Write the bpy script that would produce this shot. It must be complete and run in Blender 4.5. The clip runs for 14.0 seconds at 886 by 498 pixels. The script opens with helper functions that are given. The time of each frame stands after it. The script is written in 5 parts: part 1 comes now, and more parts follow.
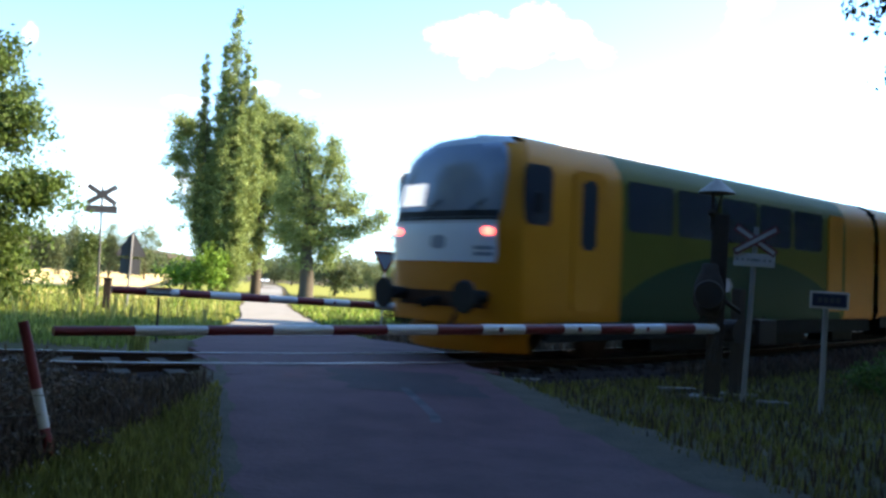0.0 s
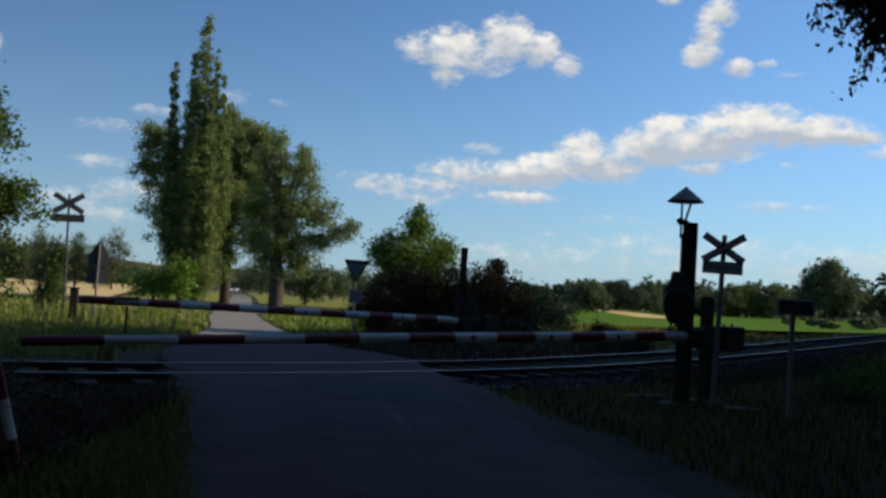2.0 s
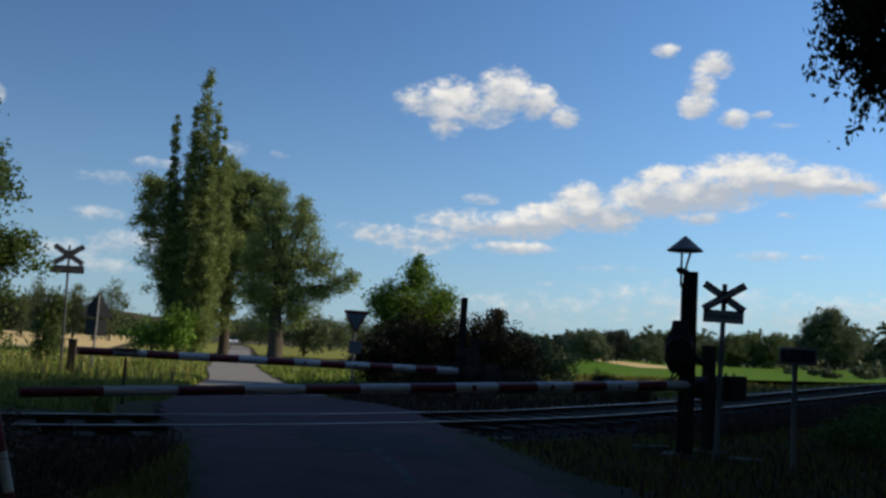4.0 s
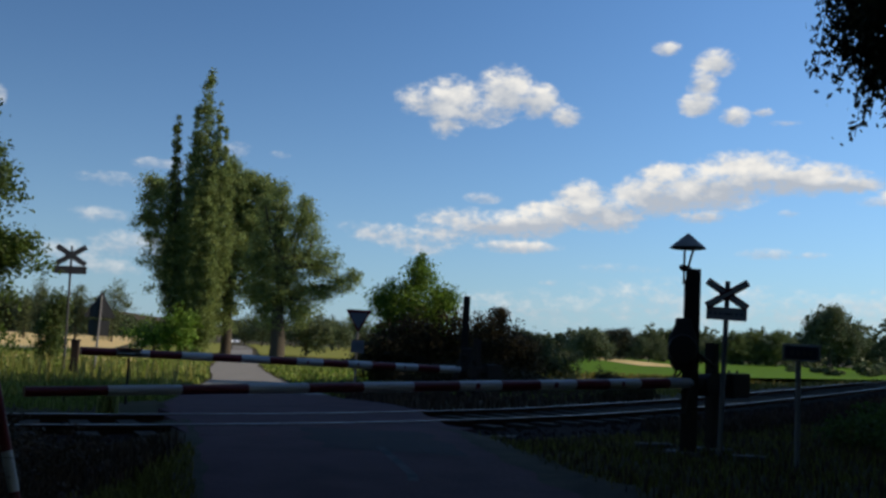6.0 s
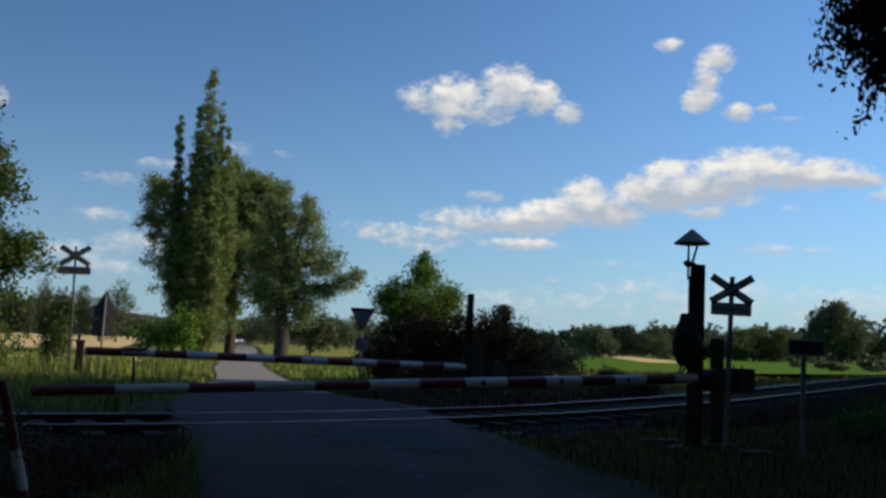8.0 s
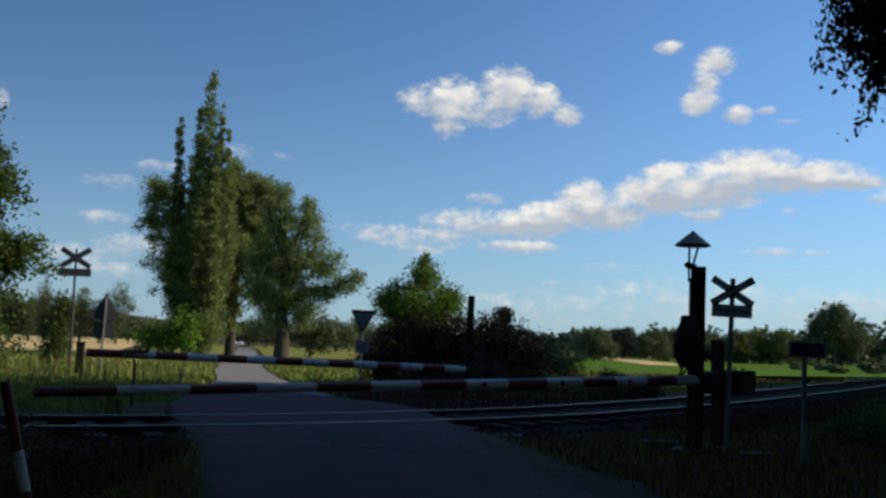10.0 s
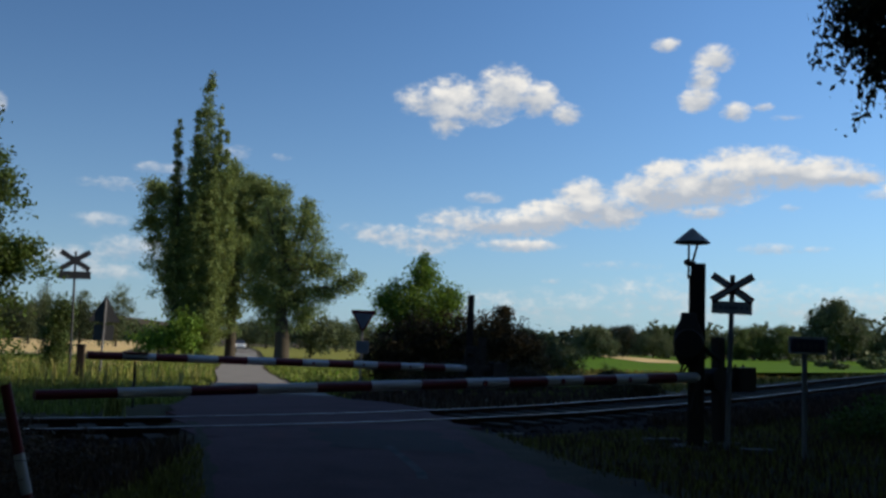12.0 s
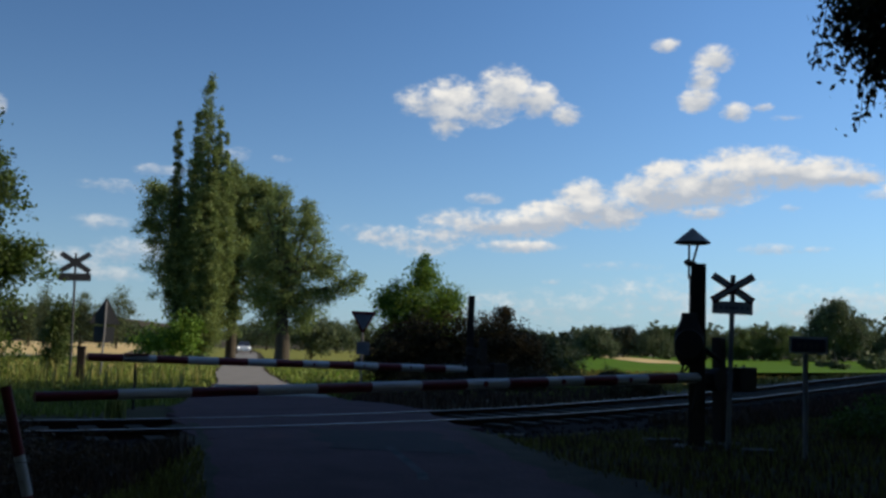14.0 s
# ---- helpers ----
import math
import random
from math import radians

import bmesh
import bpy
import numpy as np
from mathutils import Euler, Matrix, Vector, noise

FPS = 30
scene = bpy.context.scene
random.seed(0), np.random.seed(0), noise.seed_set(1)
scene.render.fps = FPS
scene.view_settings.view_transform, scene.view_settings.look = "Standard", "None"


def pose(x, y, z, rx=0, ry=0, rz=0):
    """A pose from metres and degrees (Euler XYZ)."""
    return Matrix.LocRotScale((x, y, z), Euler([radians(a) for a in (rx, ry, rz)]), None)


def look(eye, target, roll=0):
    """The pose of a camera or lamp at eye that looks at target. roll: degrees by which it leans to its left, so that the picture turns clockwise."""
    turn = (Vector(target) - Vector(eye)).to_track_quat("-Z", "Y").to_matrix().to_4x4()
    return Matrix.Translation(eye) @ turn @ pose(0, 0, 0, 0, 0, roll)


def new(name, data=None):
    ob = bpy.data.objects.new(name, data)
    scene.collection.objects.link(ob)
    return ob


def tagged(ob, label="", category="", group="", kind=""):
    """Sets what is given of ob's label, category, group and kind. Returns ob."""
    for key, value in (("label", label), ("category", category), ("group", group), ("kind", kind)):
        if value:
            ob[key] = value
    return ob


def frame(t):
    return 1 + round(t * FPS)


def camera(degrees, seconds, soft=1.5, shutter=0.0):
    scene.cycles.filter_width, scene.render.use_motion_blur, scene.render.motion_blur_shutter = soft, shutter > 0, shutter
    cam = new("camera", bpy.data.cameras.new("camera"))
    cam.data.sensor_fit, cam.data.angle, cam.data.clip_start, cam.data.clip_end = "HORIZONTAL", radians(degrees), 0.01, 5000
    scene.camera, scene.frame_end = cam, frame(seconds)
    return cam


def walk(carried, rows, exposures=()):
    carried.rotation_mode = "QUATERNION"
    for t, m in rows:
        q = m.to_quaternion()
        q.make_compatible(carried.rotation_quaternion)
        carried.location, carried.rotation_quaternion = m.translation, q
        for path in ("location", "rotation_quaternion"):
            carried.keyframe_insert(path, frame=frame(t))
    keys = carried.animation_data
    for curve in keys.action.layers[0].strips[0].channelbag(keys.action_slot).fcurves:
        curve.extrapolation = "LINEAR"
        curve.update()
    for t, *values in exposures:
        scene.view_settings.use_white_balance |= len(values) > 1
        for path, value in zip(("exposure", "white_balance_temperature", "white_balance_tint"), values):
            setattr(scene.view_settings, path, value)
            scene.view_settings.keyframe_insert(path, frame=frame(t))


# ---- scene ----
LENS = 52.0
EYE = 1.25
cam = camera(LENS, 14.0, soft=2.8, shutter=0.25)
# seconds, yaw, pitch, roll of the hand-held camera
TURNS = [(0, 1.504, 2.306, -2.908), (0.5, 1.465, 2.295, -2.817), (1, 0.961, 2.333, -3.322), (1.5, 0.667, 2.676, -2.397), (2, -0.351, 2.963, -2.736),
         (2.5, -0.282, 3.416, -2.628), (3, -0.334, 4.219, -2.462), (3.5, -0.319, 5.563, -2.505), (3.7, -0.4, 5.92, -2.56), (4.3, -0.37, 6.18, -2.53),
         (5.8, -0.29, 6.24, -2.48), (6, -0.264, 6.093, -2.297), (6.5, -0.194, 5.994, -2.002), (7, -0.202, 6.056, -2.413), (7.5, -0.115, 5.98, -2.121),
         (8, -0.036, 5.963, -1.903), (10.5, -0.051, 6.13, -1.928), (11, -0.056, 6.124, -2.05), (11.5, -0.075, 6.091, -1.467), (12, -0.031, 6.084, -1.413),
         (12.5, -0.005, 6.036, -1.339), (13, -0.009, 6.049, -1.322), (13.5, 0.003, 6.067, -1.294), (14, 0, 6.15, -1.26)]
# and its small sway in metres
SWAY = [(0, 0.07, 0.03, 0.053), (1, 0.065, 0.03, 0.05), (3, 0.05, 0.012, 0.04), (7, 0.022, 0.01, 0.018), (10, 0, -0.008, 0.005), (14, 0, 0, 0)]


def sway(t):
    return [float(np.interp(t, [r[0] for r in SWAY], [r[i] for r in SWAY])) for i in (1, 2, 3)]


EXPOSURES = [(0, 2.62, 7200, 14), (0.15, 2.4, 7350, 14), (0.25, 2.02, 7600, 14), (0.4, 1.46, 7700, 14), (0.6, 1.03, 7700, 14), (0.9, 0.68, 7500, 14), (1.5, 0.28, 7150, 14),
             (2.2, 0.18, 6800, 14), (3, 0.14, 6800, 14), (14, 0.14, 6800, 14)]
walk(cam, [(t, Matrix.Translation((0, 0, EYE)) @ Matrix.Translation(sway(t)) @ pose(0, 0, 0, 90 + p, r, y)) for t, y, p, r in TURNS], EXPOSURES)

# ---- light ----
SUN_WAY = Vector((0.92, 0.1, 0.46)).normalized()      # from the place towards the sun
SUN_EL = math.asin(SUN_WAY.z)
SUN_AZ = math.atan2(SUN_WAY.x, SUN_WAY.y)               # clockwise from +y
sun = new("sun", bpy.data.lights.new("sun", "SUN"))
sun.data.energy, sun.data.angle, sun.data.color = 4.2, radians(0.5), (1.0, 0.88, 0.66)
sun.matrix_world = look(SUN_WAY * 200, (0, 0, 0))

# clouds: azimuth to the right and elevation of each puff, half sizes (degrees), weight
HIGH_CLOUD = [(-1.7, 15.3, 1.9, 1.05, 0.72), (0.2, 15.4, 2.16, 1.51, 1), (-0.1, 14.0, 1.18, 1.00, 0.78), (3.7, 16.0, 1.96, 1.68, 1), (5.7, 15.5, 1.57, 1.12, 0.98), (7.5, 14.6, 1.18, 0.72, 0.88), (2.1, 14.6, 1.96, 0.87, 0.78)]
BROKEN_CLOUD = [(13.8, 18.5, 1.00, 0.50, 0.8), (16.7, 17.6, 1.35, 0.86, 0.9), (16.0, 16.4, 1.00, 0.89, 0.9), (15.7, 15.2, 1.25, 0.78, 1), (17.9, 14.4, 0.93, 0.64, 0.9), (19.5, 14.6, 0.71, 0.29, 0.7), (20.8, 13.9, 1.00, 0.21, 0.5)]
CLOUD_BAND = [(-3.5, 6.9, 2.60, 0.72, 0.62), (-1.5, 6.2, 2.40, 0.64, 0.55), (1.5, 7.9, 3.19, 0.87, 0.75), (5.1, 7.8, 3.19, 0.96, 1), (8.8, 9.4, 1.99, 1.28, 1), (10.3, 8.5, 2.40, 1.12, 1), (13.1, 9.7, 2.80, 1.40, 1), (13.8, 11.0, 1.79, 0.80, 1), (16.2, 10.0, 3.60, 1.40, 1), (18.8, 11.0, 3.60, 1.40, 1), (21.7, 10.6, 3.60, 1.04, 1), (24.1, 10.2, 2.40, 0.56, 0.95), (16.1, 8.4, 1.99, 0.40, 0.75), (4.7, 6.4, 2.80, 0.48, 0.75), (28.2, 9.4, 2.40, 1.00, 1), (7.0, 8.4, 2.67, 1.00, 1), (3.3, 7.7, 2.50, 0.86, 0.8), (-0.3, 7.0, 2.85, 0.78, 0.65)]
WISPS = [(2.5, 9.4, 1.25, 0.39, 0.8), (19.8, 6.2, 1.78, 0.36, 0.7), (21.9, 6.1, 1.43, 0.25, 0.5), (7.0, 4.2, 0.89, 0.21, 0.5), (21.0, 8.6, 0.64, 0.25, 0.6), (25.7, 9.2, 1.07, 0.32, 0.7), (-17.6, 10.2, 1.78, 0.43, 0.6), (-20.1, 9.1, 2.50, 0.43, 0.55), (-13.2, 11.5, 1.07, 0.50, 0.45), (-10.6, 11.4, 0.71, 0.25, 0.45), (-26.8, 13.0, 0.43, 0.71, 0.8), (7.6, 2.5, 4.28, 0.36, 0.45), (24.0, 3.5, 3.21, 0.43, 0.5)]
LOW_CLOUDS = [(-20.9, 6.9, 1.96, 0.50, 0.55), (-19.2, 5.3, 2.50, 0.86, 0.65), (-22.6, 4.6, 2.14, 0.78, 0.6), (-20.7, 3.9, 2.85, 0.57, 0.55), (11.0, 5.2, 2.85, 0.36, 0.35), (-5.3, 7.3, 1.78, 0.36, 0.4), (-29.9, 9.0, 3.21, 1.07, 0.8), (35.0, 9.8, 5.71, 1.78, 0.8), (15.0, 3.2, 8.0, 1.5, 0.5), (24.5, 2.8, 7.0, 1.4, 0.55), (5.5, 2.6, 6.0, 1.2, 0.45)]


def sky():
    world = bpy.data.worlds.new("sky")
    scene.world = world
    world.use_nodes = True
    nt = world.node_tree
    nt.nodes.clear()
    out, bg, tex = (nt.nodes.new("ShaderNode" + k) for k in ("OutputWorld", "Background", "TexSky"))
    tex.sky_type, tex.sun_disc = "NISHITA", False
    tex.sun_elevation, tex.sun_rotation = SUN_EL, SUN_AZ
    tex.altitude, tex.air_density, tex.dust_density, tex.ozone_density = 300, 1.0, 1.1, 1.8
    bg.inputs["Strength"].default_value = SKY
    nt.links.new(bg.outputs[0], out.inputs[0])

    def op(kind, a, b=None, c=None):
        n = nt.nodes.new("ShaderNodeMath")
        n.operation = kind
        for i, v in enumerate((a, b, c)):
            if v is None:
                continue
            if isinstance(v, (int, float)):
                n.inputs[i].default_value = v
            else:
                nt.links.new(v, n.inputs[i])
        return n.outputs[0]

    co = nt.nodes.new("ShaderNodeTexCoord")
    sep = nt.nodes.new("ShaderNodeSeparateXYZ")
    nt.links.new(co.outputs["Generated"], sep.inputs[0])
    az = op("MULTIPLY", op("ARCTAN2", sep.outputs[0], sep.outputs[1]), 180 / math.pi)
    el = op("MULTIPLY", op("ARCSINE", sep.outputs[2]), 180 / math.pi)
    flat = nt.nodes.new("ShaderNodeCombineXYZ")
    nt.links.new(az, flat.inputs[0])
    nt.links.new(op("MULTIPLY", el, 1.5), flat.inputs[1])

    def grain(scale, detail, rough, shift):
        n = nt.nodes.new("ShaderNodeTexNoise")
        n.inputs["Scale"].default_value, n.inputs["Detail"].default_value, n.inputs["Roughness"].default_value = scale, detail, rough
        m = nt.nodes.new("ShaderNodeMapping")
        m.inputs["Location"].default_value = (shift, shift * 0.7, 0)
        nt.links.new(flat.outputs[0], m.inputs[0])
        nt.links.new(m.outputs[0], n.inputs["Vector"])
        return n.outputs["Fac"]

    cover, shade, veil = None, None, None
    for i, (a, e, w, hgt, k) in enumerate(HIGH_CLOUD + BROKEN_CLOUD + CLOUD_BAND + WISPS + LOW_CLOUDS):
        u, v = op("MULTIPLY", op("SUBTRACT", az, a), 1 / (w * 1.2)), op("MULTIPLY", op("SUBTRACT", el, e), 1 / (hgt * 1.2))
        d = op("ADD", op("MULTIPLY", u, u), op("MULTIPLY", v, v))
        m = op("MULTIPLY", op("MAXIMUM", op("SUBTRACT", 1.0, d), 0.0), k)
        if i >= len(HIGH_CLOUD + BROKEN_CLOUD + CLOUD_BAND):
            veil = m if veil is None else op("MAXIMUM", veil, m)
        else:
            cover = m if cover is None else op("MAXIMUM", cover, m)
        low = op("MULTIPLY", m, v)
        shade = low if shade is None else op("ADD", shade, low)
    n1, n2 = grain(0.8, 6, 0.55, 3.1), grain(2.6, 6, 0.55, 11.0)
    rag = op("ADD", op("MULTIPLY", op("SUBTRACT", n1, 0.5), 2.0), op("MULTIPLY", op("SUBTRACT", n2, 0.5), 1.0))
    dens = op("ADD", cover, op("MULTIPLY", rag, op("MINIMUM", op("MULTIPLY", cover, 3.0), 0.75)))
    ramp = nt.nodes.new("ShaderNodeMapRange")
    ramp.interpolation_type = "SMOOTHSTEP"
    ramp.inputs["From Min"].default_value, ramp.inputs["From Max"].default_value = 0.1, 0.95
    nt.links.new(dens, ramp.inputs["Value"])
    thin = nt.nodes.new("ShaderNodeMapRange")
    thin.interpolation_type = "SMOOTHSTEP"
    thin.inputs["From Min"].default_value, thin.inputs["From Max"].default_value, thin.inputs["To Max"].default_value = 0.05, 1.0, 0.62
    nt.links.new(op("ADD", veil, op("MULTIPLY", rag, op("MINIMUM", op("MULTIPLY", veil, 3.0), 0.8))), thin.inputs["Value"])
    # lit crowns, greyer undersides
    tone = op("ADD", 0.5, op("ADD", op("MULTIPLY", shade, 0.9), op("MULTIPLY", op("SUBTRACT", n1, 0.5), 1.3)))
    tone = op("MINIMUM", op("MAXIMUM", tone, 0.25), 1.0)
    lit = nt.nodes.new("ShaderNodeMix")
    lit.data_type = "RGBA"
    nt.links.new(tone, lit.inputs["Factor"])
    lit.inputs["A"].default_value = tuple(v / SKY for v in (0.27, 0.35, 0.46)) + (1,)
    lit.inputs["B"].default_value = tuple(v / SKY for v in (0.78, 0.8, 0.77)) + (1,)
    # thin haze towards the horizon
    haze = op("MULTIPLY", op("POWER", 2.718, op("MULTIPLY", op("MAXIMUM", el, 0.0), -0.14)), 0.62)
    hz = nt.nodes.new("ShaderNodeMix")
    hz.data_type = "RGBA"
    nt.links.new(haze, hz.inputs["Factor"])
    tint = nt.nodes.new("ShaderNodeMix")
    tint.data_type, tint.blend_type = "RGBA", "MULTIPLY"
    tint.inputs["Factor"].default_value = 1.0
    nt.links.new(tex.outputs[0], tint.inputs["A"])
    tint.inputs["B"].default_value = SKY_TINT
    # deeper blue away from the sun
    glow = nt.nodes.new("ShaderNodeMix")
    glow.data_type, glow.blend_type = "RGBA", "MULTIPLY"
    glow.inputs["Factor"].default_value = 1.0
    nt.links.new(tint.outputs["Result"], glow.inputs["A"])
    nt.links.new(op("MINIMUM", op("MAXIMUM", op("MULTIPLY_ADD", sep.outputs[0], 0.62, 1.0), 0.66), 1.17), glow.inputs["B"])
    nt.links.new(glow.outputs["Result"], hz.inputs["A"])
    hz.inputs["B"].default_value = tuple(v / SKY for v in (0.4, 0.58, 0.73)) + (1,)
    mix = nt.nodes.new("ShaderNodeMix")
    mix.data_type = "RGBA"
    nt.links.new(op("MAXIMUM", ramp.outputs[0], thin.outputs[0]), mix.inputs["Factor"])
    nt.links.new(hz.outputs["Result"], mix.inputs["A"])
    nt.links.new(lit.outputs["Result"], mix.inputs["B"])
    nt.links.new(mix.outputs["Result"], bg.inputs["Color"])


SKY = 0.1
SKY_TINT = (0.52, 0.9, 1.25, 1)
sky()


# ---- materials ----
def material(name, colour, rough=0.8, metal=0.0, grain=0.0, scale=8.0, bump=0.0, second=None, stain=0.0, emit=0.0, vary=0.0, sheen=0.5):
    """Procedural paint: two scales of variation, optional second colour, fine relief."""
    m = bpy.data.materials.new(name)
    m.use_nodes = True
    nt = m.node_tree
    b = nt.nodes["Principled BSDF"]
    b.inputs["Roughness"].default_value, b.inputs["Metallic"].default_value = rough, metal
    b.inputs["Specular IOR Level"].default_value = sheen
    co = nt.nodes.new("ShaderNodeTexCoord")
    fine, broad = nt.nodes.new("ShaderNodeTexNoise"), nt.nodes.new("ShaderNodeTexNoise")
    for n, s, d in ((fine, scale * 6, 6), (broad, scale * 0.5, 4)):
        n.inputs["Scale"].default_value, n.inputs["Detail"].default_value = s, d
        nt.links.new(co.outputs["Object"], n.inputs["Vector"])
    second = second or tuple(c * 0.55 for c in colour)
    mix = nt.nodes.new("ShaderNodeMix")
    mix.data_type = "RGBA"
    mix.inputs["A"].default_value, mix.inputs["B"].default_value = (*colour, 1), (*second, 1)
    mr = nt.nodes.new("ShaderNodeMapRange")
    mr.inputs["From Min"].default_value, mr.inputs["From Max"].default_value = 0.35, 0.75
    mr.inputs["To Max"].default_value = stain
    nt.links.new(broad.outputs["Fac"], mr.inputs["Value"])
    add = nt.nodes.new("ShaderNodeMath")
    add.operation = "MULTIPLY_ADD"
    nt.links.new(fine.outputs["Fac"], add.inputs[0])
    add.inputs[1].default_value = grain
    nt.links.new(mr.outputs[0], add.inputs[2])
    nt.links.new(add.outputs[0], mix.inputs["Factor"])
    last = mix.outputs["Result"]
    if vary:
        geo, hsv = nt.nodes.new("ShaderNodeNewGeometry"), nt.nodes.new("ShaderNodeHueSaturation")
        r = nt.nodes.new("ShaderNodeMapRange")
        r.inputs["To Min"].default_value, r.inputs["To Max"].default_value = 1 - vary, 1 + vary
        nt.links.new(geo.outputs["Random Per Island"], r.inputs["Value"])
        nt.links.new(r.outputs[0], hsv.inputs["Value"])
        nt.links.new(last, hsv.inputs["Color"])
        last = hsv.outputs["Color"]
    nt.links.new(last, b.inputs["Base Color"])
    if bump:
        bp = nt.nodes.new("ShaderNodeBump")
        bp.inputs["Strength"].default_value, bp.inputs["Distance"].default_value = bump, 0.02
        nt.links.new(fine.outputs["Fac"], bp.inputs["Height"])
        nt.links.new(bp.outputs[0], b.inputs["Normal"])
    if emit:
        b.inputs["Emission Color"].default_value, b.inputs["Emission Strength"].default_value = (*colour, 1), emit
    return m


def leaf_material(name, colour, second, through_light=0.42):
    m = material(name, colour, 0.6, grain=0.3, scale=0.35, stain=0.7, second=second, vary=0.45)
    nt = m.node_tree
    b, out = nt.nodes["Principled BSDF"], nt.nodes["Material Output"]
    b.inputs["Specular IOR Level"].default_value = 0.25
    tr, mx = nt.nodes.new("ShaderNodeBsdfTranslucent"), nt.nodes.new("ShaderNodeMixShader")
    nt.links.new(b.inputs["Base Color"].links[0].from_socket, tr.inputs["Color"])
    mx.inputs[0].default_value = through_light
    nt.links.new(b.outputs[0], mx.inputs[1])
    nt.links.new(tr.outputs[0], mx.inputs[2])
    nt.links.new(mx.outputs[0], out.inputs[0])
    return m


M = {}
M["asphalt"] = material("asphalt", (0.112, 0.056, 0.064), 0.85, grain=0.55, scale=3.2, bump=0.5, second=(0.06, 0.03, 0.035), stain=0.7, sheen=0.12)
# lane beyond the shade: sunlight added to the asphalt as a paler colour
M["sunlit_asphalt"] = material("sunlit_asphalt", (0.25, 0.235, 0.21), 0.9, grain=0.4, scale=3, bump=0.3, stain=0.4, sheen=0.12)
M["soil"] = material("soil", (0.08, 0.055, 0.03), 0.95, grain=0.6, scale=1.2, bump=0.8, second=(0.05, 0.045, 0.02), stain=0.9, sheen=0.12)
M["wheat"] = material("wheat", (0.62, 0.45, 0.2), 0.9, grain=0.4, scale=0.3, bump=0.4, second=(0.5, 0.36, 0.15), stain=0.5, sheen=0.12)
M["meadow"] = material("meadow", (0.082, 0.158, 0.009), 0.9, grain=0.5, scale=0.25, bump=0.4, second=(0.06, 0.125, 0.008), stain=0.6, sheen=0.03)
M["pale_meadow"] = material("pale_meadow", (0.23, 0.22, 0.055), 0.9, grain=0.5, scale=0.25, bump=0.4, second=(0.17, 0.18, 0.04), stain=0.6, sheen=0.03)
M["ballast"] = material("ballast", (0.05, 0.034, 0.03), 0.95, grain=0.7, scale=6, bump=1.0, second=(0.03, 0.021, 0.019), stain=0.6, vary=0.5, sheen=0.05)
M["sleeper"] = material("sleeper", (0.07, 0.055, 0.045), 0.85, grain=0.6, scale=6, bump=0.5, stain=0.5, sheen=0.12)
M["rail_rust"] = material("rail_rust", (0.07, 0.036, 0.024), 0.85, 0.0, grain=0.5, scale=8, stain=0.5, sheen=0.1)
M["concrete"] = material("concrete", (0.2, 0.18, 0.16), 0.9, grain=0.5, scale=5, bump=0.4, stain=0.5, sheen=0.1)
M["rail_top"] = material("rail_top", (0.46, 0.43, 0.41), 0.33, 1.0, grain=0.2, scale=5, stain=0.2)
M["paint_red"] = material("paint_red", (0.13, 0.009, 0.012), 0.5, grain=0.3, scale=4, second=(0.07, 0.01, 0.012), stain=0.4, sheen=0.25)
M["paint_white"] = material("paint_white", (0.39, 0.38, 0.385), 0.5, grain=0.25, scale=4, second=(0.27, 0.25, 0.24), stain=0.35)
M["line_white"] = material("line_white", (0.13, 0.1, 0.105), 0.8, grain=0.7, scale=8, second=(0.045, 0.045, 0.05), stain=0.9, sheen=0.12)
M["steel_grey"] = material("steel_grey", (0.2, 0.2, 0.215), 0.6, 0.3, grain=0.3, scale=6, stain=0.4)
M["dark_iron"] = material("dark_iron", (0.028, 0.025, 0.026), 0.75, 0.0, grain=0.5, scale=6, second=(0.05, 0.033, 0.024), stain=0.5, sheen=0.2)
M["old_timber"] = material("old_timber", (0.06, 0.045, 0.035), 0.85, grain=0.7, scale=5, bump=0.5, second=(0.03, 0.022, 0.02), stain=0.6, sheen=0.12)
M["roof_tin"] = material("roof_tin", (0.28, 0.24, 0.2), 0.6, 0.4, grain=0.4, scale=6, second=(0.16, 0.11, 0.08), stain=0.6)
M["sign_field"] = material("sign_field", (0.03, 0.032, 0.06), 0.6, grain=0.3, scale=6, stain=0.3, sheen=0.2)
M["sign_back"] = material("sign_back", (0.07, 0.072, 0.08), 0.6, 0.0, grain=0.4, scale=4, stain=0.5, sheen=0.25)
M["bark"] = material("bark", (0.085, 0.068, 0.05), 0.95, grain=0.7, scale=3, bump=1.0, second=(0.06, 0.05, 0.04), stain=0.6, sheen=0.12)
M["poplar_leaf"] = leaf_material("poplar_leaf", (0.2, 0.25, 0.08), (0.135, 0.18, 0.055))
M["tree_leaf"] = leaf_material("tree_leaf", (0.09, 0.125, 0.035), (0.055, 0.085, 0.025))
M["bush_leaf"] = leaf_material("bush_leaf", (0.16, 0.27, 0.035), (0.1, 0.175, 0.025))
# the thicket's shade is kept in a dark brown leaf colour
M["hedge_shade_leaf"] = leaf_material("hedge_shade_leaf", (0.048, 0.042, 0.018), (0.045, 0.032, 0.018))
M["ash_leaf"] = leaf_material("ash_leaf", (0.08, 0.125, 0.022), (0.05, 0.085, 0.02))
# twigs' shade put into a dark leaf colour; one far tree shares it
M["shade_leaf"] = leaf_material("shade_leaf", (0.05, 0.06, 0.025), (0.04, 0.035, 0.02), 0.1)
M["far_leaf"] = leaf_material("far_leaf", (0.1, 0.125, 0.052), (0.062, 0.085, 0.038), 0.25)
